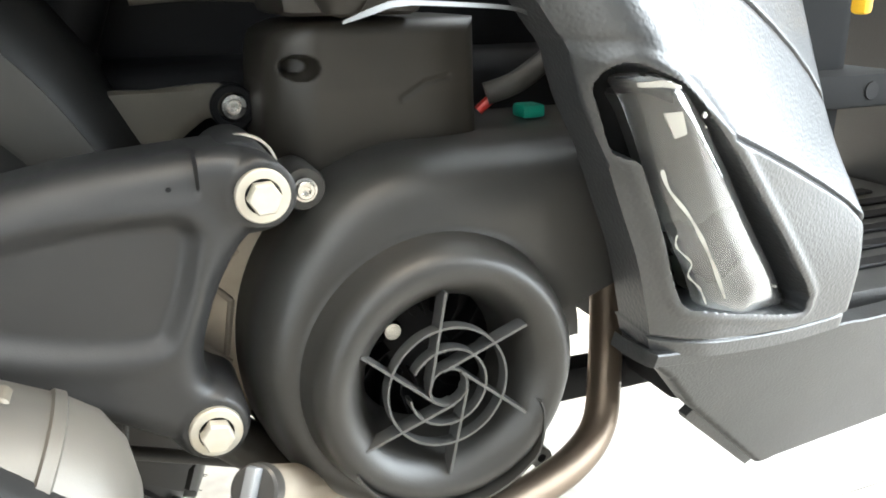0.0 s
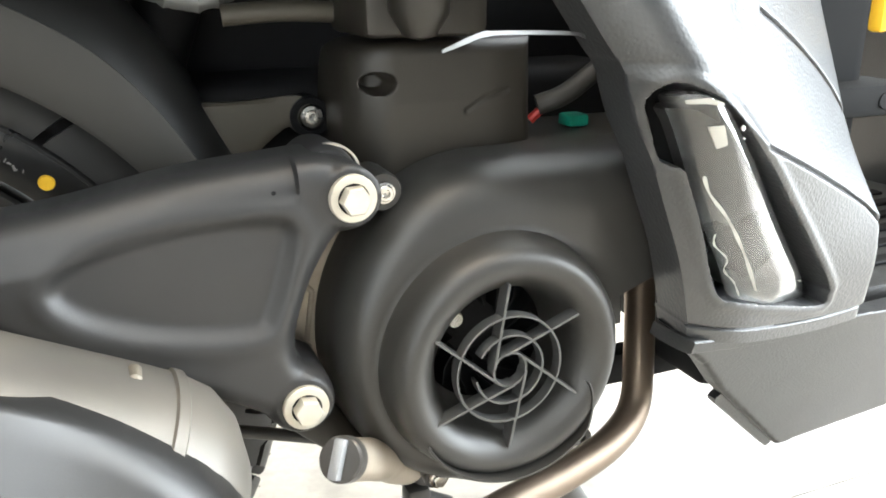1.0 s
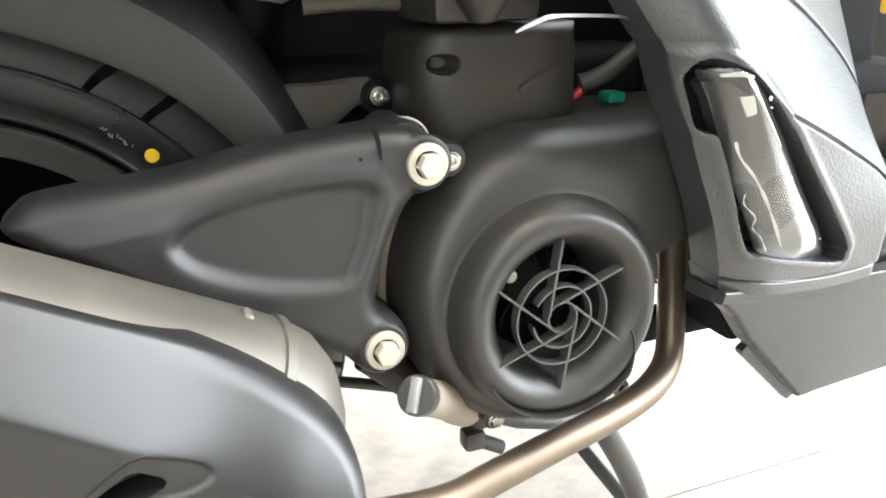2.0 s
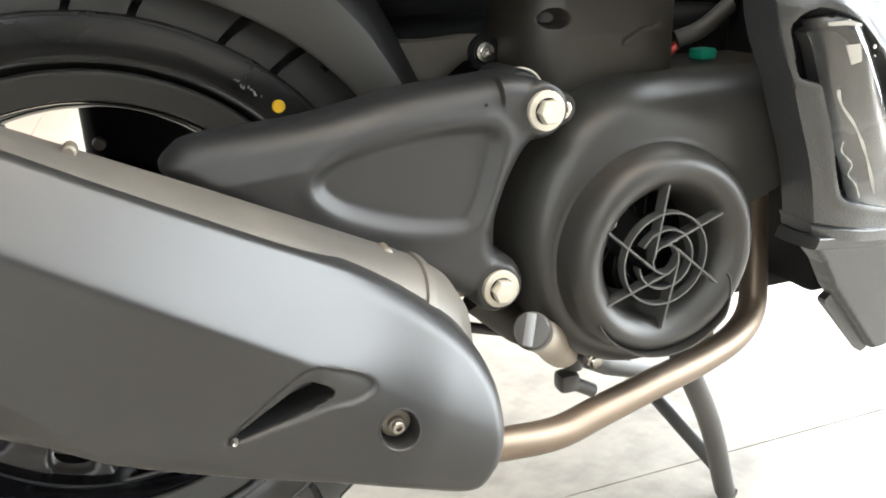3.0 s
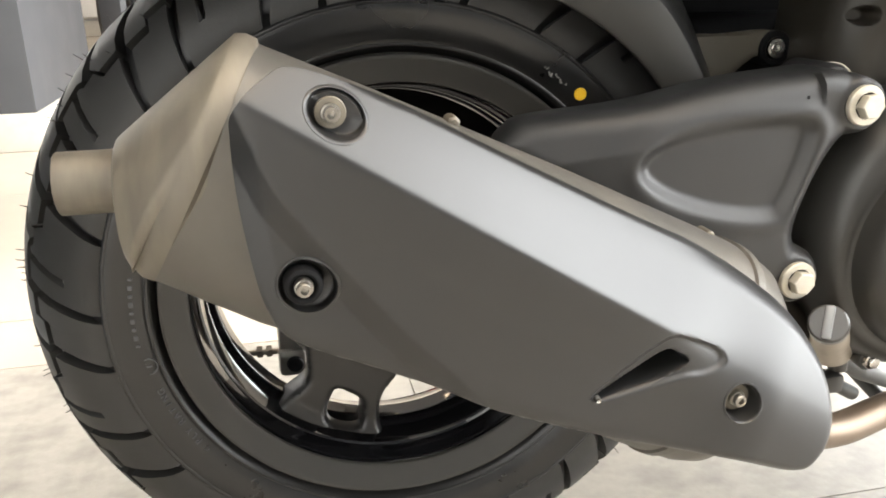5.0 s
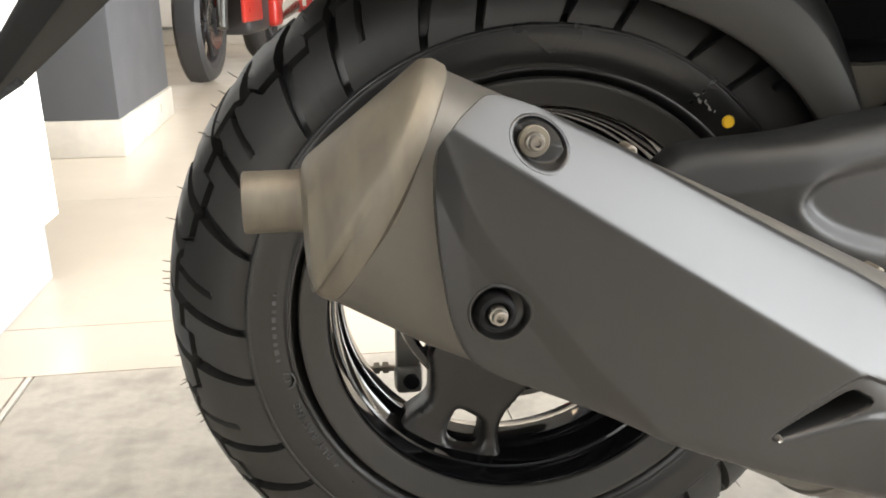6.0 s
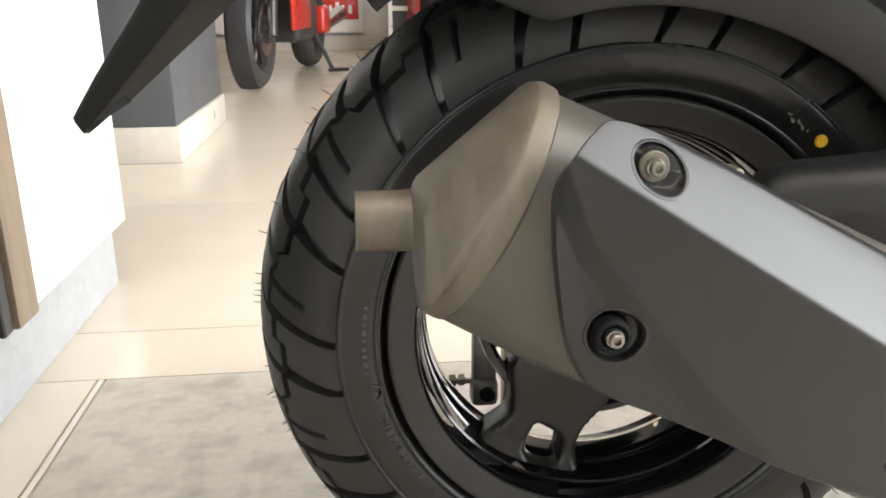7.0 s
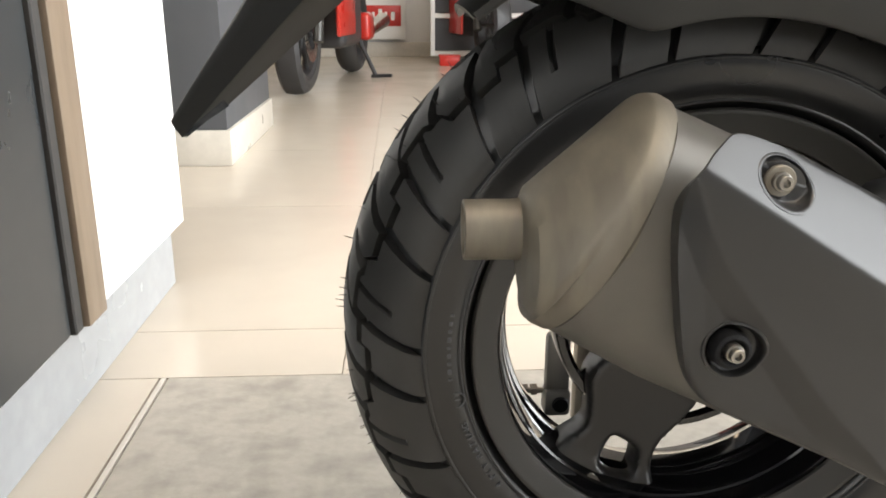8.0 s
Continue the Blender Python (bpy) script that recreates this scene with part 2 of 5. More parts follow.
def relief(bm, outline, height, back, grid=0.002, place=None, holes=()):
    """A moulded shell over the outline in (a, b): height(a, b, d) is the depth of its face, d the distance from the edge; sides run to back."""
    loops = [np.array(outline, float)] + [np.array(h, float) for h in holes]
    lo, hi = loops[0].min(0) - grid, loops[0].max(0) + grid
    na, nb = [int(math.ceil((h - l) / grid)) + 1 for l, h in zip(lo, hi)]
    ga, gb = np.meshgrid(lo[0] + grid * np.arange(na), lo[1] + grid * np.arange(nb), indexing="ij")
    pts = np.stack([ga.ravel(), gb.ravel()], 1)
    dist, near, inside = np.full(len(pts), 9.0), pts.copy(), np.ones(len(pts), bool)
    for i, loop in enumerate(loops):
        d, c, ins = distance(pts, loop)
        k = d < dist
        dist[k], near[k] = d[k], c[k]
        inside &= ins if i == 0 else ~ins
    keep = inside | (dist < grid * 0.72)
    kept = keep.reshape(na, nb)
    cell = kept[:-1, :-1] & kept[1:, :-1] & kept[:-1, 1:] & kept[1:, 1:]
    touch = np.zeros((na + 1, nb + 1), int)
    touch[1:-1, 1:-1] = cell
    around = touch[:-1, :-1] + touch[1:, :-1] + touch[:-1, 1:] + touch[1:, 1:]
    border = ((around > 0) & (around < 4)).ravel()
    pts[border] = near[border]
    d = np.where(border, 0, dist)
    y = height(pts[:, 0], pts[:, 1], d)
    rear = back(pts[:, 0], pts[:, 1]) if callable(back) else np.full(len(pts), back)
    place = place or (lambda a, b, c: (a, c, b))
    verts, low = {}, {}
    for i in range(na - 1):
        for j in range(nb - 1):
            if kept[i, j] and kept[i + 1, j] and kept[i, j + 1] and kept[i + 1, j + 1]:
                ids = (i * nb + j, (i + 1) * nb + j, (i + 1) * nb + j + 1, i * nb + j + 1)
                for k in ids:
                    if k not in verts:
                        verts[k] = bm.verts.new(place(pts[k, 0], pts[k, 1], y[k]))
                bm.faces.new([verts[k] for k in ids])
    index = {v: k for k, v in verts.items()}
    rim = [e for v in verts.values() for e in v.link_edges if len(e.link_faces) == 1]
    for e in set(rim):
        pair = []
        for v in e.verts:
            k = index[v]
            if k not in low:
                low[k] = bm.verts.new(place(pts[k, 0], pts[k, 1], rear[k]))
            pair.append((v, low[k]))
        try:
            bm.faces.new((pair[0][0], pair[1][0], pair[1][1], pair[0][1]))
        except ValueError:
            pass
    return bm


def hexbolt(parent, at, axis, r, head, washer, mat, name="bolt", label="", recess=False, socket=False, turn=0.0):
    """A flanged bolt whose washer face sits at `at` and which points along axis."""
    bm = bmesh.new()
    a = Vector(axis).normalized()
    u = a.orthogonal().normalized()
    v = a.cross(u)
    at = Vector(at)
    revolve(bm, [(-0.004, washer), (0.0012, washer), (0.0020, washer * 0.95), (0.0022, r * 1.05)], at, a, 32)
    sides = 24 if socket else 6
    rings = []
    for h, k in ((0.0016, 1.0), (head * 0.9, 1.0), (head, 0.9)):
        rings.append([at + a * h + (u * math.cos(turn + 2 * math.pi * i / sides) + v * math.sin(turn + 2 * math.pi * i / sides)) * r * k for i in range(sides)])
    if socket:
        for h, k in ((head, 0.55), (head * 0.55, 0.5), (head * 0.5, 0.05)):
            rings.append([at + a * h + (u * math.cos(2 * math.pi * i / sides) + v * math.sin(2 * math.pi * i / sides)) * r * k * (1 if k > 0.52 or i % 4 else 0.75) for i in range(sides)])
    skin(bm, rings, True, (False, not socket))
    return part(name, bm, mat, parent, label, 30)


# ---- the showroom ----
def structure(name, bm, mat, label="", parent=None):
    ob = part(name, bm, mat, parent, label, 30)
    if parent is None:
        tagged(ob, label, "", "", "structure")
    return ob


X0, X1, Y0, Y1, H = -3.4, 2.6, -3.4, 7.6, 3.8
bm = bmesh.new()
block(bm, (X0 - 0.2, Y0 - 0.2, -0.15), (X1 + 0.2, Y1 + 0.2, -0.004), 0)
floor = structure("floor", bm, GROUT, "tiled showroom floor, beige with a grey stone area")
floor["category"] = "floor"
bm = bmesh.new()
block(bm, (X0 - 0.2, Y0 - 0.2, H), (X1 + 0.2, Y1 + 0.2, H + 0.15), 0)
structure("ceiling", bm, CEIL, "plain white showroom ceiling")
for name, lo, hi in (("wall_west", (X0 - 0.2, Y0 - 0.2, 0), (X0, Y1 + 0.2, H)), ("wall_north", (X0, Y1, 0), (X1, Y1 + 0.2, H)),
                     ("wall_south", (X0, Y0 - 0.2, 0), (X1, Y0, H))):
    bm = bmesh.new()
    block(bm, lo, hi, 0)
    structure(name, bm, {"wall_north": WALL, "wall_west": TAUPE, "wall_south": COLUMN}[name], "plain showroom wall")
for name, lo, hi in (("wall_lintel_east", (X1, -1.98, 3.68), (X1 + 0.2, 3.0, H)), ("wall_pier_south", (X1, Y0 - 0.2, 0), (X1 + 0.2, -1.98, H)), ("wall_pier_north", (X1, 3.0, 0), (X1 + 0.2, Y1, H))):
    bm = bmesh.new()
    block(bm, lo, hi, 0)
    structure(name, bm, WALL, "white shop-front wall beside the opening")
bm = bmesh.new()
block(bm, (-60, -60, -0.3), (60, 60, -0.152), 0)
structure("ground", bm, STONE, "grey paved ground outside the shop front")
bm = bmesh.new()
block(bm, (X0, Y1 - 0.03, 0), (X1, Y1 - 0.002, 0.13), 0.004)
structure("baseboard_north", bm, BEIGE, "cream tile skirting along the far wall")

# the white partition with a dark framed door panel
along = Vector((0, -1, 0))
out = Vector((1, 0, 0))
PART = Matrix((( along.x, out.x, 0, -0.844), (along.y, out.y, 0, 1.40), (0, 0, 1, 0), (0, 0, 0, 1)))
bm = bmesh.new()
block(bm, (0.0, -0.9, 0.108), (3.8, 0.012, H), 0.002, 1, PART)
partition = structure("wall_partition", bm, WALL, "white partition wall overhanging a marble skirting")
bm = bmesh.new()
block(bm, (0.036, -0.85, 0), (3.8, -0.003, 0.1075), 0.002, 1, PART)
structure("baseboard_partition", bm, MARBLE, "pale veined marble skirting")
bm = bmesh.new()
block(bm, (0.470, 0.0125, 0.118), (0.532, 0.035, 2.2), 0.004, 2, PART)
jamb = structure("trim_door_jamb", bm, WOOD, "pale beige wooden door jamb")
bm = bmesh.new()
block(bm, (0.535, 0.0125, 0.118), (0.557, 0.028, 2.2), 0.002, 1, PART)
structure("trim_door_edge", bm, BACKTYRE, "dark metal door edge")
bm = bmesh.new()
block(bm, (0.559, 0.0125, 0.118), (1.6, 0.022, 2.2), 0.002, 1, PART)
structure("door_1", bm, NAVY, "dark slate panel door in the partition")

# the dark column
bm = bmesh.new()
block(bm, (-1.47, 2.47, 0.112), (-0.965, 3.32, H), 0.003)
tagged(part("column", bm, COLUMN, None), "dark slate-painted square column", "column", "", "structure")
bm = bmesh.new()
block(bm, (-1.48, 2.46, 0), (-0.955, 3.33, 0.1115), 0.004)
structure("baseboard_column", bm, BEIGE, "cream tile skirting round the column")

# ---- far end of the showroom ----
bm = bmesh.new()
block(bm, (-3.0, 7.50, 0.16), (-0.36, 7.56, 1.3), 0.004)
display = tagged(part("display_board", bm, BOARD), "large white display board with a red sign", "board")
bm = bmesh.new()
block(bm, (-0.80, 7.490, 0.275), (-0.40, 7.499, 0.455), 0.002)
part("sign_panel", bm, RED, display, "red sign field")
bm = bmesh.new()
for k in range(6):
    w = 0.034 if k % 2 else 0.022
    block(bm, (-0.77 + k * 0.056, 7.483, 0.325), (-0.77 + k * 0.056 + w, 7.489, 0.40 if k % 3 else 0.425), 0.006)
part("sign_mark", bm, BOARD, display, "white mark on the red field")


def rack(x, y):
    ob = tagged(new("display_rack"), "white metal rack with dark panels", "rack")
    ob.location = (x, y, 0)
    for name, lo, hi in (("post", (0, 0, 0.06), (0.035, 0.035, 1.2)), ("post", (1.1, 0, 0.06), (1.135, 0.035, 1.2)),
                         ("rail", (0.035, 0, 0.06), (1.1, 0.035, 0.095)), ("rail", (0.035, 0, 0.36), (1.1, 0.035, 0.395))):
        bm = bmesh.new()
        block(bm, lo, hi, 0.003)
        q = part(name, bm, BOARD, ob)
        q.location = (0, 0, 0)
    for z in (0.10, 0.40):
        bm = bmesh.new()
        block(bm, (0.037, 0.04, z), (1.098, 0.05, z + 0.255), 0.002)
        q = part("panel", bm, COLUMN, ob, "dark infill panel")
        q.location = (0, 0, 0)
    return ob


rack(-0.16, 6.75)


def crate(x, y):
    ob = tagged(new("red_crate"), "small red plastic crate on the floor", "crate")
    ob.location = (x, y, 0)
    bm = bmesh.new()
    block(bm, (0, 0, 0), (0.16, 0.12, 0.075), 0.008)
    part("crate_body", bm, RED, ob).location = (0, 0, 0)
    bm = bmesh.new()
    block(bm, (-0.006, -0.006, 0.068), (0.166, 0.126, 0.082), 0.004)
    part("crate_rim", bm, RED, ob).location = (0, 0, 0)


crate(-0.10, 6.45)


def motorcycle(m, red):
    """A parked motorcycle, nose along -y, front contact point at the origin."""
    bike = tagged(new("motorcycle"), "parked dark motorcycle with red side parts" if red else "parked motorcycle with red fairing", "motorcycle", "motorcycles at the back")

    def add(name, bm, mat, label=""):
        q = part(name, bm, mat, bike, label)
        q.location = (0, 0, 0)
        return q
    for name, y, w in (("front_tyre", 0.0, 0.050), ("rear_tyre", 1.42, 0.075)):
        bm = bmesh.new()
        prof = [(-w * 0.85, 0.232), (-w * 1.02, 0.252), (-w * 1.0, 0.270), (-w * 0.8, 0.290), (-w * 0.45, 0.306), (0, 0.312), (w * 0.45, 0.306), (w * 0.8, 0.290), (w * 1.0, 0.270), (w * 1.02, 0.252), (w * 0.85, 0.232), (0, 0.225), (-w * 0.85, 0.232)]
        revolve(bm, prof, (0, y, 0.312), (1, 0, 0), 48)
        add(name, bm, BACKTYRE)
        bm = bmesh.new()
        revolve(bm, [(-w * 0.8, 0.236), (-w * 0.6, 0.21), (w * 0.6, 0.21), (w * 0.8, 0.236)], (0, y, 0.312), (1, 0, 0), 40)
        for k in range(6):
            a = math.pi * k / 3
            tube(bm, [(0, y, 0.312), (0, y + 0.215 * math.cos(a), 0.312 + 0.215 * math.sin(a))], 0.014, 8)
        add("wheel_rim", bm, BACKBIKE)
        bm = bmesh.new()
        revolve(bm, [(0.058, 0.075), (0.058, 0.14), (0.063, 0.14), (0.063, 0.075), (0.058, 0.075)], (0, y, 0.312), (1, 0, 0), 40)
        add("brake_disc", bm, STEEL)
    for sx in (-0.1, 0.1):
        bm = bmesh.new()
        tube(bm, [(sx, -0.02, 0.28), (sx, 0.06, 0.55), (sx, 0.2, 0.95)], [0.03, 0.028, 0.024], 14)
        add("fork_leg", bm, REFLECT)
    bm = bmesh.new()
    revolve(bm, [(-0.07, 0.318), (-0.05, 0.34), (0, 0.346), (0.05, 0.34), (0.07, 0.318)], (0, 0, 0.312), (1, 0, 0), 24, arc=(20, 150))
    add("front_mudguard", bm, BACKBIKE)
    bm = bmesh.new()
    block(bm, (-0.17, 0.40, 0.22), (0.17, 0.95, 0.55), 0.05, 3)
    add("engine", bm, BACKBIKE)
    bm = bmesh.new()
    block(bm, (-0.16, 0.25, 0.72), (0.16, 0.85, 0.98), 0.08, 3)
    add("tank", bm, BIKERED)
    bm = bmesh.new()
    block(bm, (-0.13, 0.86, 0.74), (0.13, 1.6, 0.86), 0.05, 3)
    add("seat", bm, BACKBIKE)
    for sx in (-0.13, 0.10):
        bm = bmesh.new()
        block(bm, (sx, 0.85, 0.30), (sx + 0.03, 1.46, 0.38), 0.012, 2)
        add("swingarm", bm, BACKBIKE)
    for sx in (-0.19, 0.165):
        bm = bmesh.new()
        block(bm, (sx, 0.15, 0.30 if red else 0.24), (sx + 0.025, 0.62, 0.72), 0.012, 2)
        add("side_fairing", bm, BIKERED, "glossy red side fairing")
    bm = bmesh.new()
    block(bm, (0.12, 1.05, 0.24), (0.20, 1.25, 0.42), 0.03, 3)
    add("rear_fairing", bm, BIKERED, "glossy red lower cover")
    bm = bmesh.new()
    tube(bm, [(0.16, 1.28, 0.30), (0.20, 1.62, 0.36)], [0.04, 0.055], 16)
    add("exhaust", bm, STEEL)
    bm = bmesh.new()
    tube(bm, [(0.14, 0.9, 0.28), (0.24, 0.98, 0.03), (0.25, 0.98, 0.012)], 0.014, 10)
    tube(bm, [(0.22, 0.98, 0.012), (0.36, 0.94, 0.02)], 0.012, 8)
    add("side_stand", bm, BACKBIKE)
    bike.matrix_basis = m
    return bike


motorcycle(pose(-0.962, 4.52, 0, 0, 0, -8), True)
motorcycle(pose(0.28, 6.35, 0, 0, 0, 12), False)

# ---- the scooter ----
BASE = Vector((0.1, 0.511, 0))
scooter = tagged(new("scooter"), "matt black scooter on its centre stand with a grey exhaust", "scooter")
scooter.location = BASE


def piece(name, bm, mat, label="", angle=32):
    """A part of the scooter, built in world places."""
    ob = part(name, bm, mat, scooter, label, angle)
    ob.location = -BASE
    return ob


AXLE = Vector((-0.2155, 0.511, 0.266))


def polar(r, deg, y=0.0):
    return (AXLE.x + r * math.cos(radians(deg)), y, AXLE.z + r * math.sin(radians(deg)))


# tyre: a carcass and separate tread blocks
HALF = [(0.158, -0.044), (0.1672, -0.0480), (0.1740, -0.0568), (0.190, -0.0632), (0.205, -0.0632), (0.220, -0.0595), (0.236, -0.0515), (0.2495, -0.037), (0.2570, -0.020), (0.2600, 0.0)]
HALF = smooth_line(HALF, 6)


def tread_point(s):
    """s from 0 at the rim to 1 at the crown: radius, offset across, and the outward direction."""
    k = min(max(s, 0), 1) * (len(HALF) - 1)
    i = min(int(k), len(HALF) - 2)
    p = HALF[i] + (HALF[i + 1] - HALF[i]) * (k - i)
    t = HALF[i + 1] - HALF[i]
    n = np.array([t[1], -t[0]]) / np.hypot(*t)
    return p, n


def carcass_profile():
    out = []
    for k in range(45):
        s = k / 44
        p, n = tread_point(s)
        sink = 0.0075 * float(step(np.array(s), 0.40, 0.50)) + 0.001 * float(step(np.array(s), 0.30, 0.33))
        q = p - n * sink
        out.append((q[1], q[0]))
    return out


right = carcass_profile()
profile = right + [(-a, r) for a, r in right[-2::-1]]
profile += [(0.035, 0.150), (-0.035, 0.150), profile[0]]
bm = bmesh.new()
revolve(bm, profile, AXLE, (0, 1, 0), 144)
tyre = piece("rear_tyre", bm, RUBBER, "chunky black rubber tyre with open tread blocks", 40)

PAIRS = 14
PERIOD = 360 / PAIRS


def tread_block(spans, s0, s1, skew, side, rows=5, steps=(0, 0, 0, 0, 0), starts=None, narrow=0.7, cut=None):
    """One block between two slanting grooves. spans: degrees from and to; skew: degrees that the grooves lean over; steps, starts: how far each column's ends are set on."""
    bm = bmesh.new()
    cols = len(steps) - 1
    starts = starts or [0] * len(steps)
    tops, lows = [], []
    for i in range(rows + 1):
        f = i / rows
        top, low = [], []
        for j in range(cols + 1):
            a, b = s0 + starts[j], s1 + steps[j]
            p, n = tread_point(a + (b - a) * f)
            deg = spans[0] + (spans[1] - spans[0]) * j / cols + skew * f ** 1.3 + narrow * f * (1 - 2 * j / cols)
            inset = 0.15 if j == 0 else -0.15 if j == cols else 0.0
            taper = 0.0036 * max(0, 1 - i / 1.5) if s0 < 0.5 else 0.0
            if cut and j == cut[0] and cut[1] <= i <= cut[2]:
                taper = 0.0085
            for store, q, d in ((top, p - n * taper, deg + inset), (low, p - n * 0.0095, deg)):
                store.append((q[0] * math.cos(radians(d)), side * q[1], q[0] * math.sin(radians(d))))
        tops.append(top)
        lows.append(low)
    a = [[bm.verts.new(v) for v in r] for r in tops]
    b = [[bm.verts.new(v) for v in r] for r in lows]
    for i in range(rows):
        for j in range(cols):
            bm.faces.new((a[i][j], a[i][j + 1], a[i + 1][j + 1], a[i + 1][j]))
        bm.faces.new((a[i][0], a[i + 1][0], b[i + 1][0], b[i][0]))
        bm.faces.new((a[i][cols], a[i + 1][cols], b[i + 1][cols], b[i][cols]))
    for j in range(cols):
        bm.faces.new((a[0][j], a[0][j + 1], b[0][j + 1], b[0][j]))
        bm.faces.new((a[rows][j], a[rows][j + 1], b[rows][j + 1], b[rows][j]))
    return bm


def ring_of_blocks(spans, s0, s1, skew, side, shift, **more):
    first = part("tread_block", tread_block(spans, s0, s1, skew, side, **more), TREAD, tyre, "", 50)
    for k in range(PAIRS):
        m = Matrix.Translation(AXLE) @ Matrix.Rotation(-radians(k * PERIOD + shift), 4, "Y")
        if k == 0:
            first.matrix_basis = m
        else:
            share(first, m, tyre)


LUGS = (((77.6, 86.9), 0.73, [0.0 if j < 7 else -0.05 for j in range(15)], None), ((87.95, 102.1), 0.77, [-0.07 if j < 7 else -0.02 if j < 12 else 0.0 for j in range(21)], (14, 4, 6)))


def lug_end(deg):
    """How far towards the crown the shoulder lugs reach at this angle."""
    d = (deg + 5.0 - 77.1) % PERIOD + 77.1
    (spans, end, steps, cut) = LUGS[0] if d < 87.4 else LUGS[1]
    k = (d - spans[0]) / (spans[1] - spans[0]) * (len(steps) - 1)
    return end + steps[int(min(max(round(k), 0), len(steps) - 1))]


for side, shift in ((1, 0.0), (-1, 9.0)):
    for spans, end, steps, cut in LUGS:
        ring_of_blocks(spans, 0.40, end, -5.0, side, shift, rows=6, steps=steps, narrow=0.55, cut=cut)
    for spans, notch, cut in (((73.0, 81.8), 0.04, None), ((83.1, 97.3), 0.05, (6, 0, 2))):
        starts = [lug_end(spans[0] + (spans[1] - spans[0]) * j / 14) + 0.034 - 0.775 for j in range(15)]
        ends = [0.0 if 4 < j < 11 else -notch for j in range(15)]
        ring_of_blocks(spans, 0.775, 0.985, -6.0, side, shift, rows=4, starts=starts, steps=ends, narrow=0.4, cut=cut)

# rubber hairs left by the mould
bm = bmesh.new()
rng = random.Random(5)
for k in range(150):
    a, s = rng.uniform(0, 360), rng.choice((0.74, 0.82, 0.90, 0.97, 0.97, 1.0))
    p, n = tread_point(s)
    sd = rng.choice((1, 1, -1))
    d = Vector((n[0] * math.cos(radians(a)), sd * n[1], n[0] * math.sin(radians(a))))
    e = Vector((p[0] * math.cos(radians(a)), sd * p[1], p[0] * math.sin(radians(a)))) + AXLE
    L = rng.uniform(0.003, 0.0065)
    bend = Vector((rng.uniform(-1, 1), rng.uniform(-1, 1), rng.uniform(-1, 1))) * 0.0012
    tube(bm, [e - d * 0.001, e + d * L * 0.5 + bend * 0.4, e + d * L + bend], [0.0004, 0.00035, 0.0002], 4)
hairs = part("rubber_hairs", bm, TREAD, tyre, "thin rubber hairs on new tread")
hairs["kind"] = "stuff"

# sidewall marks
bm = bmesh.new()
for r, w in ((0.2005, 0.0011), (0.1735, 0.0009)):
    prof = []
    for k in range(7):
        t = math.pi * k / 6
        prof.append((-0.0635 + (0.0012 if r > 0.19 else 0.0036) - w * math.sin(t), r + w * math.cos(t) * 1.3))
    revolve(bm, prof, AXLE, (0, 1, 0), 120)
part("sidewall_rib", bm, RUBBER, tyre)


def side_y(r):
    i = int(np.argmin(np.abs(HALF[:40, 0] - r)))
    return AXLE.y + HALF[i, 1]


def arc_text(words, r, deg, size, inward=True):
    """Raised letters round the sidewall, read from the axle side."""
    bm = bmesh.new()
    a = deg
    for ch in words:
        if ch != " ":
            cu = bpy.data.curves.new("letter", "FONT")
            cu.body, cu.size, cu.extrude, cu.align_x = ch, size, 0.0004, "CENTER"
            ob = bpy.data.objects.new("letter", cu)
            scene.collection.objects.link(ob)
            bpy.context.view_layer.update()
            me = bpy.data.meshes.new_from_object(ob.evaluated_get(bpy.context.evaluated_depsgraph_get()))
            bpy.data.objects.remove(ob)
            tangent = Vector((-math.sin(radians(a)), 0, math.cos(radians(a))))
            radial = Vector((math.cos(radians(a)), 0, math.sin(radians(a))))
            up = -radial if inward else radial
            adv = tangent if inward else -tangent
            c = Vector(polar(r, a, side_y(r) - 0.0006))
            lean = (side_y(r + 0.004) - side_y(r - 0.004)) / 0.008
            up = Vector((up.x, -lean if inward else lean, up.z)).normalized()
            out = adv.cross(up)
            m = Matrix(((adv.x, up.x, out.x, c.x), (adv.y, up.y, out.y, c.y), (adv.z, up.z, out.z, c.z), (0, 0, 0, 1)))
            me.transform(m)
            bm.from_mesh(me)
            bpy.data.meshes.remove(me)
        a += math.degrees(size * (0.80 if ch != " " else 0.5) / r) * (1 if inward else -1)
    return bm


part("sidewall_lettering", arc_text("4 PLY RATING", 0.1785, 216, 0.0068, False), LETTER, tyre, "raised grey lettering")
bm = bmesh.new()
c = Vector(polar(0.181, 191.5, side_y(0.181)))
revolve(bm, [(-0.0004, 0.0052), (-0.0004, 0.0062), (0.001, 0.0062), (0.001, 0.0052), (-0.0004, 0.0052)], c, (0, 1, 0), 32)
block(bm, (c.x - 0.003, c.y - 0.0004, c.z - 0.003), (c.x - 0.0018, c.y + 0.001, c.z + 0.003), 0)
block(bm, (c.x - 0.0018, c.y - 0.0004, c.z - 0.0006), (c.x + 0.002, c.y + 0.001, c.z + 0.0006), 0)
part("sidewall_stamp", bm, LETTER, tyre, "raised circular stamp")
for k in range(9):
    a = 171 + k * 1.9
    e = Vector(polar(0.1835, a, side_y(0.183)))
    bm = bmesh.new()
    w = (0.0010, 0.0017, 0.0013, 0.0020)[k % 4]
    block(bm, (-0.0016, -0.0003, -w), (0.0014, 0.001, w), 0.0004, 1, Matrix.Translation(e) @ Matrix.Rotation(-radians(a), 4, "Y"))
    part("code_mark", bm, LETTER, tyre, "raised unreadable mark")
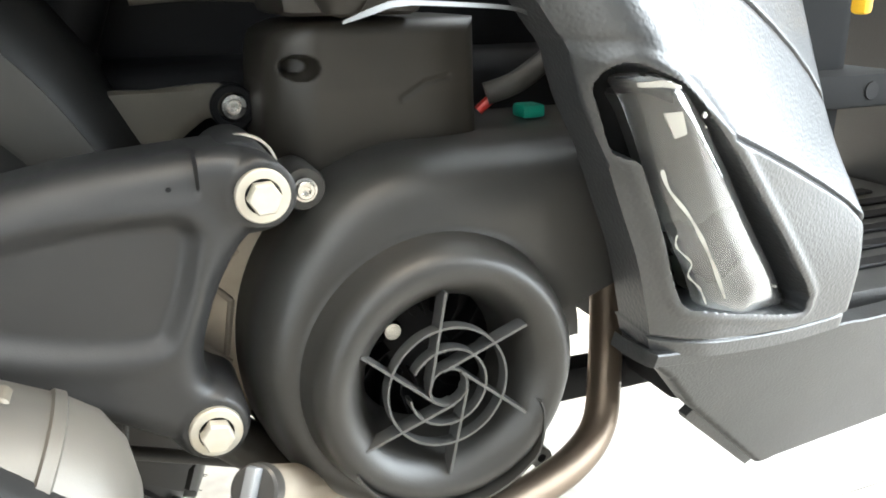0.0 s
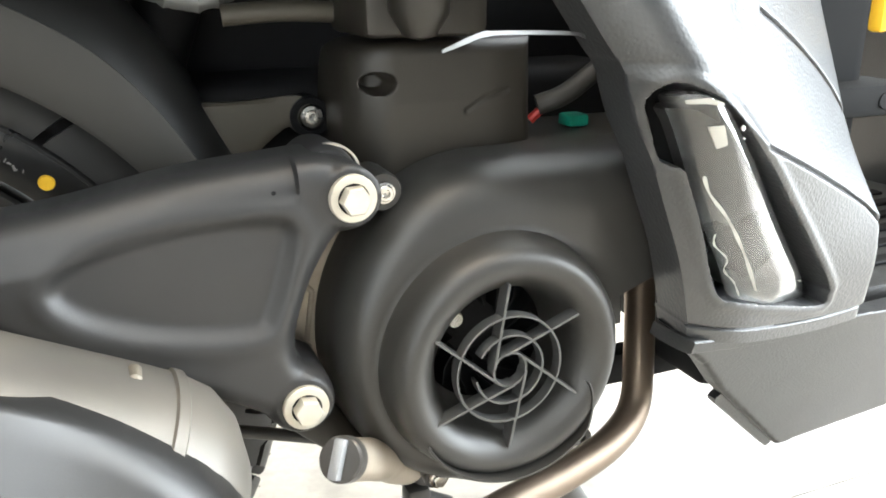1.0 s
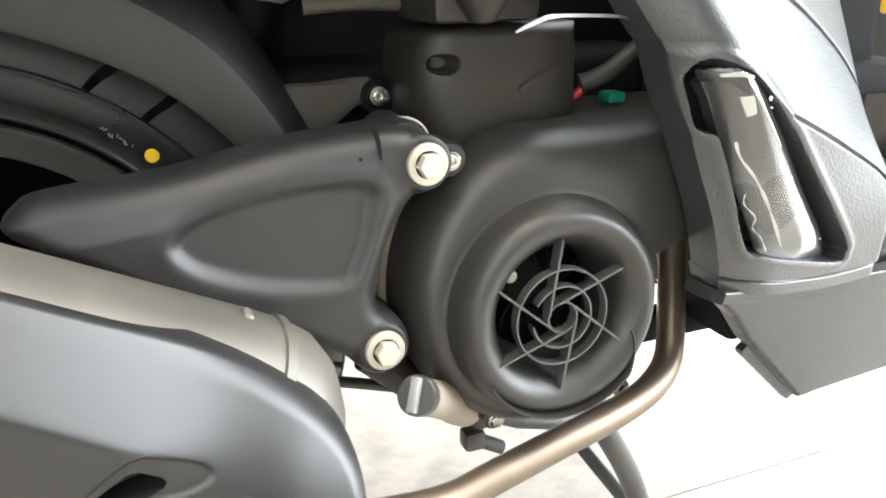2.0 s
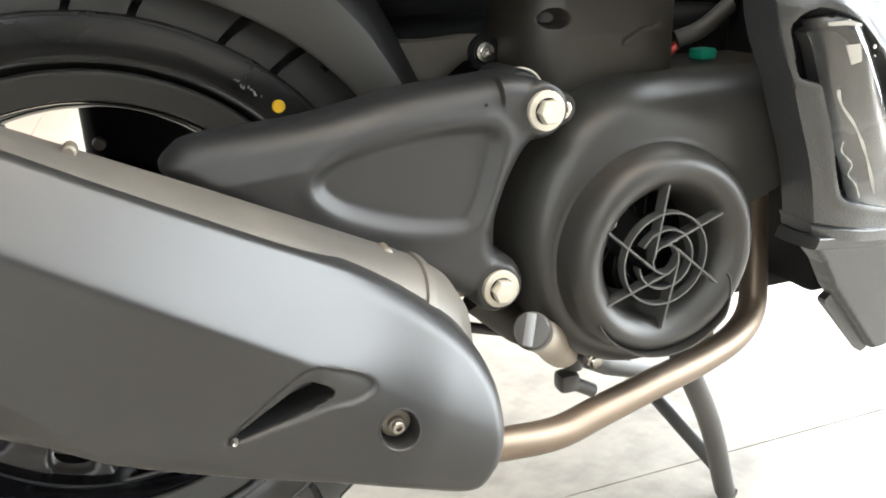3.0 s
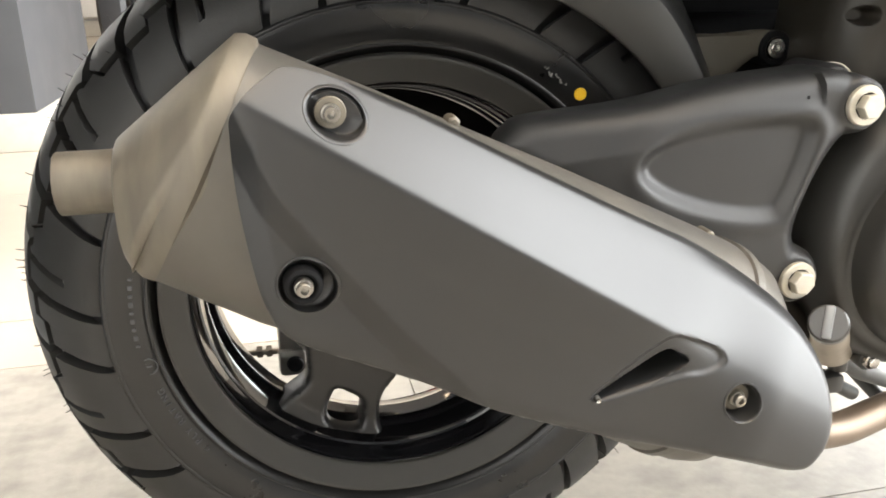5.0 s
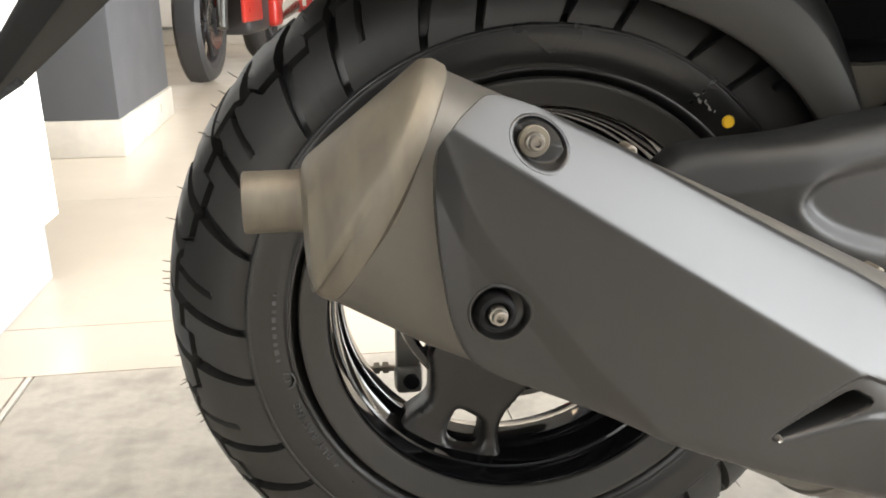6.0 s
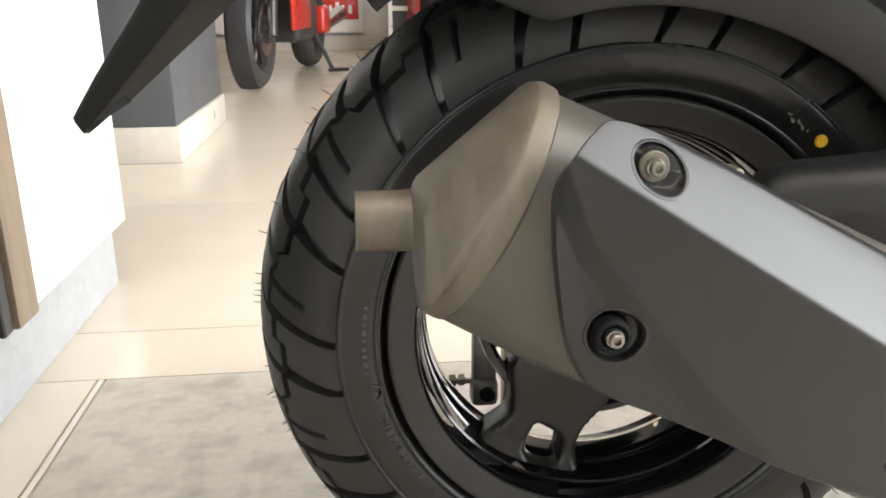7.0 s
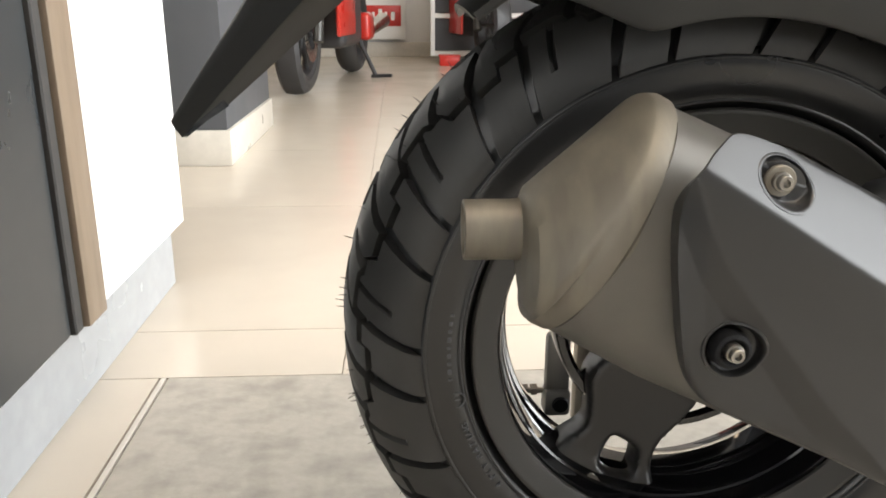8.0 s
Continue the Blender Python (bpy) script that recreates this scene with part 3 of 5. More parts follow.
bm = bmesh.new()
c = Vector(polar(0.1870, 46.5, side_y(0.187)))
revolve(bm, [(-0.0009, 0.0001), (-0.0009, 0.0040), (0.0005, 0.0046)], c, (0, 1, 0), 24)
part("yellow_dot", bm, YELLOW, tyre, "round yellow paint dot")
bm = bmesh.new()
rng = random.Random(3)
for k in range(9):
    a, r = 50.5 + 0.75 * k + rng.uniform(-0.2, 0.2), 0.1855 + rng.uniform(-0.0012, 0.0012)
    e = Vector(polar(r, a, side_y(r) - 0.0006))
    q = rng.uniform(0.0004, 0.0012)
    block(bm, (-q, 0, -q * 0.5), (q * 1.6, 0.0007, q * 0.6), 0, 1, Matrix.Translation(e) @ Matrix.Rotation(rng.uniform(0, 3), 4, "Y"))
part("chalk_marks", bm, CHALK, tyre, "smudged white chalk marks")

# rim
bm = bmesh.new()
rp = [(-0.046, 0.160), (-0.0515, 0.1655), (-0.0535, 0.1660), (-0.0500, 0.1560), (-0.0490, 0.1490), (-0.0470, 0.1468), (-0.0440, 0.1455), (-0.0300, 0.1448), (-0.0278, 0.1440), (-0.0268, 0.1424),
      (-0.0080, 0.1412), (-0.0040, 0.1390), (0.000, 0.1360), (0.004, 0.1353), (0.020, 0.1353), (0.026, 0.1390), (0.034, 0.1425), (0.047, 0.1460), (0.051, 0.1520), (0.0545, 0.1665), (0.046, 0.160)]
revolve(bm, rp, AXLE, (0, 1, 0), 128)
rim = piece("rear_rim", bm, GLOSS, "gloss black cast wheel rim", 28)
bm = bmesh.new()
revolve(bm, [(-0.0520, 0.1678), (-0.0562, 0.1672), (-0.0578, 0.1664), (-0.0580, 0.1650), (-0.0574, 0.1635), (-0.0535, 0.1560), (-0.0512, 0.1500), (-0.0500, 0.1482), (-0.0480, 0.1474)], AXLE, (0, 1, 0), 128)
part("rim_flange", bm, material("satin_grey_flange", (0.036, 0.034, 0.030), 0.42, spread=0.1, spec=0.45), rim, "satin dark grey flange")


def spoke_mesh():
    bm = bmesh.new()
    P = lambda r, d: (r * math.cos(radians(d)), r * math.sin(radians(d)))
    outline = smooth_line([P(0.040, -50), P(0.062, -44), P(0.084, -36), P(0.098, -24), P(0.113, -17.5), P(0.130, -19), P(0.1475, -21)], 4).tolist()
    outline += [P(0.1475, d) for d in range(-18, 17, 4)]
    outline += smooth_line([P(0.1475, 17), P(0.130, 15), P(0.112, 15.5), P(0.098, 20), P(0.080, 30), P(0.060, 42), P(0.040, 50)], 4).tolist()
    hole = smooth_line([P(0.110, -3.0), P(0.114, -5.0), P(0.133, -4.0), P(0.1385, 0), P(0.138, 6.5), P(0.134, 8.5), P(0.118, 7.5), P(0.112, 3.5)], 4, True)

    def face(a, b, d):
        r = np.hypot(a, b)
        return -0.018 + 0.006 * step(r, 0.03, 0.11) - 0.004 * step(r, 0.128, 0.147) + rounded(d, 0.006)
    relief(bm, outline, face, 0.014, 0.0022, None, [hole])
    return bm


SPOKES = (-111.5, 8.5, 128.5)
first = part("spoke", spoke_mesh(), SATINRIM, rim, "satin black spoke with a window")
for k, a in enumerate(SPOKES):
    m = Matrix.Translation(AXLE) @ Matrix.Rotation(-radians(a), 4, "Y")
    if k == 0:
        first.matrix_basis = m
    else:
        share(first, m, rim)
bm = bmesh.new()
revolve(bm, [(-0.035, 0.0001), (-0.035, 0.018), (-0.030, 0.024), (-0.018, 0.030), (-0.010, 0.055), (0.015, 0.062), (0.055, 0.066), (0.058, 0.0001)], AXLE, (0, 1, 0), 64)
part("hub", bm, SATINRIM, rim, "dark wheel hub and brake drum")
for k in range(5):
    t = radians(-150 + 28 * k)
    bm = bmesh.new()
    tube(bm, [(AXLE.x + 0.060 * math.cos(t), AXLE.y - 0.004, AXLE.z + 0.060 * math.sin(t)), (AXLE.x + 0.092 * math.cos(t + 0.12), AXLE.y + 0.006, AXLE.z + 0.092 * math.sin(t + 0.12))], [0.006, 0.0045], 10)
    part("drum_rib", bm, GLOSS, rim, "gloss black rib")
bm = bmesh.new()
revolve(bm, [(0.004, 0.088), (0.0, 0.091), (0.0, 0.096), (0.004, 0.098), (0.02, 0.098)], AXLE, (0, 1, 0), 72)
part("drum_rim", bm, GLOSS, rim, "gloss black drum rim")
# brake lever and its bolt behind the wheel
bm = bmesh.new()
block(bm, (-0.307, 0.568, 0.165), (-0.285, 0.580, 0.228), 0.005)
block(bm, (-0.308, 0.564, 0.150), (-0.284, 0.584, 0.176), 0.005)
brake = piece("brake_lever", bm, LEVER, "dark steel brake lever bracket")
# flat dark disc on the solid lever gives the shade inside its bore
bm = bmesh.new()
revolve(bm, [(-0.0006, 0.0001), (-0.0006, 0.0065), (0.002, 0.0075)], (-0.294, 0.5615, 0.163), (0, 1, 0), 20)
part("bore", bm, DARK, brake, "dark disc painted as the shaded bore")
bm = bmesh.new()
tube(bm, [(-0.305, 0.576, 0.171), (-0.335, 0.578, 0.171)], 0.0028, 10)
for k in range(2):
    revolve(bm, [(0, 0.0001), (0, 0.0055), (0.005, 0.0055), (0.005, 0.0001)], (-0.326 + k * 0.008, 0.578, 0.171), (1, 0, 0), 6)
part("adjuster_bolt", bm, ALLOY, brake, "weathered adjuster bolt")
bm = bmesh.new()
block(bm, (-0.277, 0.585, 0.13), (-0.262, 0.60, 0.30), 0.004)
piece("left_arm_edge", bm, ALLOY)

# ---- exhaust ----
MU = Vector((math.cos(radians(-28)), 0, math.sin(radians(-28))))
MV = Vector((math.sin(radians(28)), 0, math.cos(radians(28))))
MP = Vector((-0.325, 0, 0.398))


def mplace(u, v, y):
    q = MP + MU * float(u) + MV * float(v)
    return (q.x, float(y), q.z)


bm = bmesh.new()
MC = Vector((-0.325, 0.332, 0.398))
rings = []
for u, r, dv in ((-0.004, 0.0595, -0.004), (0.05, 0.0620, -0.0025), (0.17, 0.0623, 0.004), (0.27, 0.0640, 0.0060), (0.286, 0.0640, 0.0062), (0.287, 0.0655, 0.0062), (0.292, 0.0655, 0.0062), (0.293, 0.0638, 0.0062),
                 (0.308, 0.0625, 0.005), (0.322, 0.0570, 0.002), (0.334, 0.0460, -0.002), (0.342, 0.0300, -0.006), (0.345, 0.0100, -0.008)):
    ring = []
    for k in range(64):
        a = 2 * math.pi * k / 64
        cs, sn = math.cos(a), math.sin(a)
        q = MC + MU * u + MV * (r * 1.06 * math.copysign(abs(sn) ** 0.85, sn) + dv) + Vector((0, -0.006 * min(1, max(0, u) / 0.1) + (0.0555 - 0.004 * min(1, max(0, u) / 0.1)) * r / 0.0595 * math.copysign(abs(cs) ** 0.85, cs), 0))
        ring.append(q)
    rings.append(ring)
skin(bm, rings, True, (True, True))
exhaust = piece("exhaust_canister", bm, CANM, "warm grey painted exhaust canister")
bm = bmesh.new()
rings = []
PIPE = Vector((-0.371, 0.332, 0.389))
SNUB = Vector((-0.3675, 0.327, 0.3805))
ends = [(0.008, 0.0592, 0.0), (-0.002, 0.0600, 0.0), (-0.004, 0.0622, 0.0), (-0.010, 0.0622, 0.0), (-0.0135, 0.0605, 0.0)] + [(-0.0145, 0.0600, k / 10) for k in range(11)]
for u, r, mixing in ends:
    ring = []
    for k in range(108):
        a = 2 * math.pi * k / 108
        crease = sum((1 - abs(math.sin(0.5 * (a - turn - 1.3 * mixing)))) ** 7 for turn in (2.15, 2.75, 3.6)) * 4 * mixing * (1 - mixing)
        base = MC + MU * u + MV * (r * 1.05 * math.sin(a) - 0.004) + Vector((0, r * 0.93 * math.cos(a), 0))
        end = SNUB + Vector((0, 0.0400 * math.cos(a), 0.0315 * math.sin(a)))
        middle = (MC + MU * u).lerp(SNUB, mixing)
        q = base.lerp(end, mixing)
        belly = (0.5 - 0.5 * math.sin(a)) * (0.6 - 0.4 * math.cos(a)) * 4 * mixing * (1 - mixing)
        ring.append(q + (q - middle) * (0.022 * crease + 0.06 * belly))
    rings.append(ring)
for x, r, drop in ((-0.0016, 0.0300, 1.0), (-0.0026, 0.0270, 0.9), (-0.0032, 0.0220, 0.6), (-0.0036, 0.0160, 0.0)):
    c = Vector((SNUB.x + x, SNUB.y + (PIPE.y - SNUB.y) * (1 - drop), PIPE.z + (SNUB.z - PIPE.z) * drop))
    rings.append([c + Vector((0, r * math.cos(2 * math.pi * k / 108), r * math.sin(2 * math.pi * k / 108))) for k in range(108)])
skin(bm, rings)
part("end_cap", bm, CAP, exhaust, "rounded dusty end cap", 40)
bm = bmesh.new()
r = 0.0155
revolve(bm, [(0.006, 0.0175), (0.0, 0.0160), (-0.004, r), (-0.028, r), (-0.0285, r - 0.0006), (-0.0285, r - 0.0022), (-0.02, r - 0.0026), (0.0, r - 0.0026)], PIPE, (1, 0, 0), 48)
revolve(bm, [(-0.002, 0.0001), (-0.002, r - 0.001)], PIPE, (1, 0, 0), 32)
part("tail_pipe", bm, CAP, exhaust, "short round tail pipe")

# heat shield: an upper bevel, a flat lower face, a vent and three recessed bolts
shield_top = [(-0.004, 0.036), (0.002, 0.052), (0.014, 0.062), (0.060, 0.0665), (0.12, 0.0665), (0.18, 0.0665), (0.244, 0.0665), (0.287, 0.062), (0.312, 0.054), (0.332, 0.038), (0.3435, 0.014), (0.342, -0.008), (0.330, -0.019)]
shield_low = [(0.294, -0.0245), (0.253, -0.033), (0.21, -0.039), (0.163, -0.044), (0.104, -0.047), (0.065, -0.049), (0.052, -0.046), (0.040, -0.036), (0.026, -0.018), (0.011, 0.004), (0.000, 0.024)]
shield_line = smooth_line(shield_top + shield_low, 5, True)
BOLTS = {"a": (0.278, 0.008), "b": (0.0518, -0.0203), "c": (0.0325, 0.0515)}
vent_line = smooth_line([(0.2045, -0.0185), (0.2155, 0.001), (0.2250, 0.0165), (0.2330, 0.0180), (0.2405, 0.0160), (0.2360, 0.0085), (0.2290, 0.0010), (0.2160, -0.0100)], 3, True)

vent_step = smooth_line([(0.2010, -0.0200), (0.2070, -0.0045), (0.2215, 0.0235), (0.2370, 0.0275), (0.2540, 0.0275), (0.2600, 0.0225), (0.2520, 0.0140), (0.2420, 0.0085), (0.2280, -0.0030), (0.2100, -0.0170)], 3, True)

# centre, half lengths and floor of the cup round each bolt
CUPS = {"a": (0.278, 0.008, 0.0095, 0.0095, 0.2490), "b": (0.0540, -0.0203, 0.0125, 0.0120, 0.2580), "c": (0.0350, 0.0520, 0.0130, 0.0092, 0.2650)}


def shield_face(u, v, d):
    ridge = 0.0412 - 0.063 * u
    soft = 0.0016 + 0.030 * step(u, 0.215, 0.30)
    above = 0.5 * (v - ridge + np.sqrt((v - ridge) ** 2 + soft ** 2)) - 0.5 * soft * step(u, 0.215, 0.30)
    y = 0.2435 + 0.008 * np.clip(1 - u / 0.20, 0, 1.1) ** 2 + above * 0.95 + np.clip(ridge - v, 0, 0.03) * 0.05
    # the folded triangle towards the rear
    fold = curve(u, [-0.02, -0.006, 0.0197, 0.0374, 0.0686, 0.1017, 0.136, 0.16], [0.055, 0.0388, 0.0162, 0.0063, -0.0077, -0.0225, -0.034, -0.045])
    y = y + 0.44 * np.clip(np.minimum(fold, ridge) - v, 0, 0.013)
    # shallow step round the vent
    dv = signed(u, v, vent_line)
    y = y + 0.020 * step(dv, -0.0005, 0.0022)
    dl = signed(u, v, vent_step)
    y = y + 0.0024 * step(dl, -0.0008, 0.0022) * (1 - step(dv, -0.0005, 0.0022))
    # sunk bolt seats
    for key in CUPS:
        bu, bv, ru, rv, seat = CUPS[key]
        q = np.hypot((u - bu) / ru, (v - bv) / rv)
        k = 1 - step(q, 0.98, 1.06)
        y = y * (1 - k) + np.maximum(seat + 0.003, y + 0.004) * k
    return y + rounded(d, 0.010) * (0.04 + 0.08 * step(u, 0.03, 0.06) + 1.78 * step(u, 0.22, 0.30) + 0.4 * step(u, 0.05, 0.10) * (v < 0.0)) + 0.003 * (1 - step(d, 0, 0.0015)) * step(u, 0.03, 0.06) + 0.22 * np.clip(0.010 - d, 0, 1) * (1 - step(u, 0.04, 0.08)) * (1 - step(v, 0.024, 0.038))


def shield_back(u, v):
    """The folded-in edge: thin at the rear, deep round the nose."""
    return shield_face(u, v, 0 * u) + 0.0015 + 0.0085 * (1 - step(v, 0.02, 0.036)) + 0.030 * step(u, 0.20, 0.29)


bm = bmesh.new()
relief(bm, shield_line, shield_face, shield_back, 0.0009, mplace)
shield = piece("heat_shield", bm, SHIELD, "satin warm grey exhaust heat shield with a vent", 34)
for key, lift, wide in (("a", 0.2480, 0.0074), ("b", 0.2505, 0.0088), ("c", 0.2615, 0.0068)):
    bu, bv, ru, rv, seat = CUPS[key]
    bm = bmesh.new()
    rings = []
    around = [2 * math.pi * k / 56 for k in range(56)]
    for grow, sink in ((1.16, 0.0006), (1.13, -0.0003), (1.04, -0.0004), (0.99, 0.0004), (0.965, 0.0018), (0.93, None), (0.86, None), (0.30, None)):
        ring = []
        for t in around:
            u, v = bu + ru * grow * math.cos(t), bv + rv * grow * math.sin(t)
            far = (bu + ru * 1.14 * math.cos(t), bv + rv * 1.14 * math.sin(t))
            y = float(shield_face(np.array([far[0]]), np.array([far[1]]), np.array([0.03]))[0])
            floor_y = max(seat, y + 0.002) if grow > 0.9 else seat
            slide = (grow - 1.14) * 0.95 * rv * math.sin(t) if key == "c" else 0.0
            ring.append(mplace(u, v, y + slide + sink if sink is not None else floor_y + (0.0008 if grow < 0.9 else 0)))
        rings.append(ring)
    skin(bm, rings)
    part("bolt_cup", bm, SHIELD, shield, "", 50)
    u, v = BOLTS[key]
    x, y, z = mplace(u, v, lift)
    bm = bmesh.new()
    if key == "b":
        revolve(bm, [(0.002, 0.0030), (0.0, 0.0050), (-0.0016, 0.0058), (-0.0020, 0.0066), (-0.0014, wide - 0.0008), (0.0005, wide - 0.0002), (0.006, wide)], (x, y + 0.0015, z), (0, 1, 0), 40)
        part("rubber_grommet", bm, DARK, shield, "black rubber grommet")
    else:
        revolve(bm, [(0.0, 0.0030), (0.0, wide - 0.0004), (0.0005, wide), (0.0022, wide), (0.0024, 0.0045), (0.008, 0.0045)], (x, y + 0.0003, z), (0, 1, 0), 40)
        part("washer", bm, CAP, shield, "dusty warm grey washer")
    hexbolt(shield, (x, y, z), (0, -1, 0), 0.0032, 0.0050, 0.0042, DULL, "shield_bolt", "dull steel socket-head bolt", socket=True)
bm = bmesh.new()
revolve(bm, [(-0.001, 0.0001), (-0.002, 0.0012), (0.001, 0.0018)], mplace(0.2045, -0.0185, 0.2450), (0, 1, 0), 10)
part("vent_rivet", bm, DULL, shield)
for u, v in ((0.268, 0.0720), (0.10, 0.0665)):
    bm = bmesh.new()
    x, y, z = mplace(u, v, 0.325)
    tube(bm, [(x, y - 0.004, z), (x, y - 0.003, z), (x, y + 0.008, z)], [0.0022, 0.0034, 0.0036], 12)
    part("plate_lug", bm, CAP, exhaust)

# header pipe
path = smooth_line([(-0.045, 0.318, 0.214), (-0.010, 0.319, 0.200), (0.025, 0.322, 0.193), (0.060, 0.328, 0.188), (0.094, 0.336, 0.190), (0.146, 0.348, 0.194), (0.202, 0.362, 0.197),
                    (0.243, 0.375, 0.203), (0.270, 0.390, 0.216), (0.284, 0.408, 0.246), (0.296, 0.428, 0.284), (0.302, 0.440, 0.33), (0.305, 0.455, 0.38)], 8)
bm = bmesh.new()
tube(bm, path, 0.0112, 24)
piece("header_pipe", bm, BRONZE, "bronze-brown coated exhaust header pipe")

# ---- right support arm ----
arm_line = smooth_line([(-0.167, 0.384), (-0.160, 0.394), (-0.145, 0.4005), (-0.085, 0.4060), (-0.026, 0.4170), (0.020, 0.4215), (0.045, 0.4225), (0.066, 0.415), (0.073, 0.401), (0.066, 0.388), (0.050, 0.380),
                        (0.036, 0.358), (0.027, 0.332), (0.027, 0.315), (0.040, 0.305), (0.043, 0.290), (0.033, 0.277), (0.018, 0.276), (0.002, 0.288), (-0.030, 0.306), (-0.080, 0.330), (-0.130, 0.360), (-0.155, 0.374)], 5, True)
pocket = smooth_line([(-0.086, 0.371), (-0.070, 0.386), (-0.030, 0.3945), (0.014, 0.3950), (0.026, 0.389), (0.0255, 0.376), (0.016, 0.346), (0.004, 0.335), (-0.035, 0.340), (-0.072, 0.3545)], 5, True)
BU, BL = (0.057, 0.402), (0.0265, 0.291)


def arm_face(a, b, d):
    y = 0.3495 + 0.0 * a
    dp = signed(a, b, pocket)
    y = y + 0.0055 * step(dp, -0.004, 0.007)
    y = y - 0.0012 * np.exp(-((dp + 0.006) / 0.005) ** 2)
    # the rear end sinks away
    y = y + 0.014 * step(-a, 0.075, 0.170) + 0.35 * np.clip(b - (0.404 + 0.17 * np.clip(a + 0.03, -1, 1)) + 0.012, 0, 1) * (a < 0.03)
    y = y + rounded(d, 0.013)
    for (x, z) in (BU, BL):
        q = np.hypot(a - x, b - z)
        y = np.minimum(y, 0.3490 + 0.5 * np.clip(q - 0.0150, 0, 1) + 4 * np.clip(q - 0.0150, 0, 1) ** 1.2)
    return y


bm = bmesh.new()
relief(bm, arm_line, arm_face, 0.392, 0.0015)
arm = piece("support_arm", bm, ARM, "charcoal satin cast support arm with a pocket", 40)
for (x, z), turn in ((BU, 0.3), (BL, 0.1)):
    hexbolt(arm, (x, 0.3475, z), (0, -1, 0), 0.0078, 0.0085, 0.0124, ZINC, "flange_bolt", "pale zinc flange bolt with washer", turn=turn)
bm = bmesh.new()
revolve(bm, [(0.0, 0.0001), (0.0, 0.0012)], (0.018, 0.3485, 0.4085), (0, 1, 0), 8)
part("pip", bm, DARK, arm)
# lugs behind the arm
bm = bmesh.new()
revolve(bm, [(0.0, 0.0001), (0.0, 0.0145), (0.004, 0.0165), (0.04, 0.0165)], (0.050, 0.369, 0.4085), (0, 1, 0), 32)
lug = piece("engine_lug", bm, ARM)
bm = bmesh.new()
revolve(bm, [(0.0, 0.0160), (0.0, 0.0172), (0.004, 0.0172), (0.004, 0.0160), (0.0, 0.0160)], (0.053, 0.376, 0.4080), (0, 1, 0), 32)
part("machined_edge", bm, ZINC, lug, "bright machined edge")
bm = bmesh.new()
revolve(bm, [(0.0, 0.010), (0.002, 0.011), (0.03, 0.011)], (0.081, 0.372, 0.397), (0, 1, 0), 24, (True, False))
cowl_lug = piece("cowl_lug", bm, COWL)
hexbolt(cowl_lug, (0.081, 0.3715, 0.397), (0, -1, 0), 0.0045, 0.004, 0.0062, STEEL, "screw", "small bright screw", socket=True)

# ---- fan cowl ----
FC = Vector((0.141, 0, 0.3005))


def volute(deg):
    """Outer radius of the cowl: a scroll that opens into the duct at the upper front."""
    d = deg % 360
    scroll = 0.1105 - 0.0165 * float(step(np.array(float(d)), 88, 190)) + 0.003 * float(step(np.array(float(d)), 235, 285)) - 0.009 * float(step(np.array(float(d)), 290, 350))
    if 14 <= d < 92:
        flat = 0.1105 / math.sin(radians(d)) if d > 30 else 9
        return min(flat, 0.155 / max(math.cos(radians(d)), 0.05))
    if d < 14:
        return 0.086
    return scroll


bm = bmesh.new()
N = 288
rings = []
spec = [(0.0385, 0.372), (0.0392, 0.362), (0.0402, 0.353), (0.0422, 0.3455), (0.0450, 0.3392), (0.0485, 0.3342), (0.0525, 0.3302), (0.0570, 0.3275), (0.0615, 0.3268), (0.0655, 0.3288),
        (0.0690, 0.3335), (0.0710, 0.3395), (0.0722, 0.3460), (0.0735, 0.3500), (0.0755, 0.3510)]
for a, b in spec:
    rings.append([(FC.x + a * math.cos(2 * math.pi * i / N), b, FC.z + a * math.sin(2 * math.pi * i / N)) for i in range(N)])
for k in (0.05, 0.12, 0.2, 0.3, 0.4, 0.5, 0.6, 0.7, 0.78, 0.85, 0.91, 0.95, 0.98, 1.0):
    ring = []
    for i in range(N):
        t = 2 * math.pi * i / N
        R = volute(360 * i / N)
        r = 0.0755 + (R - 0.0755) * k
        dx, dz = r * math.cos(t), r * math.sin(t)
        if dx > 0 and dz > 0:
            q = min(max((dz - 0.0755) / 0.0350, 0), 0.999)
        else:
            q = min(k, 0.999)
        y = 0.3510 + 0.040 * (1 - math.sqrt(1 - q ** 2.4)) + 0.10 * max(0, dx - 0.06)
        ring.append((FC.x + r * math.cos(t), y, FC.z + r * math.sin(t)))
    rings.append(ring)
for extra, y in ((0.0012, 0.3960), (0.0016, 0.402), (0.0016, 0.412), (0.0016, 0.475)):
    rings.append([(FC.x + (volute(360 * i / N) + extra) * math.cos(2 * math.pi * i / N), y, FC.z + (volute(360 * i / N) + extra) * math.sin(2 * math.pi * i / N)) for i in range(N)])
skin(bm, rings)
cowl = piece("fan_cowl", bm, COWL, "matt black moulded fan cowl with a round intake", 40)
# duct wing that tucks under the body
bm = bmesh.new()
rings = []
for x, z, y in ((0.205, 0.3425, 0.366), (0.225, 0.3410, 0.364), (0.25, 0.3380, 0.366), (0.275, 0.3345, 0.371), (0.30, 0.332, 0.38)):
    rings.append([(x, y, z), (x, y + 0.004, z + 0.010), (x, 0.40, z + 0.010), (x, 0.42, z - 0.004), (x, y + 0.006, z - 0.003)])
skin(bm, rings, True, (True, True))
part("duct_wing", bm, COWL, cowl, "moulded duct flange")
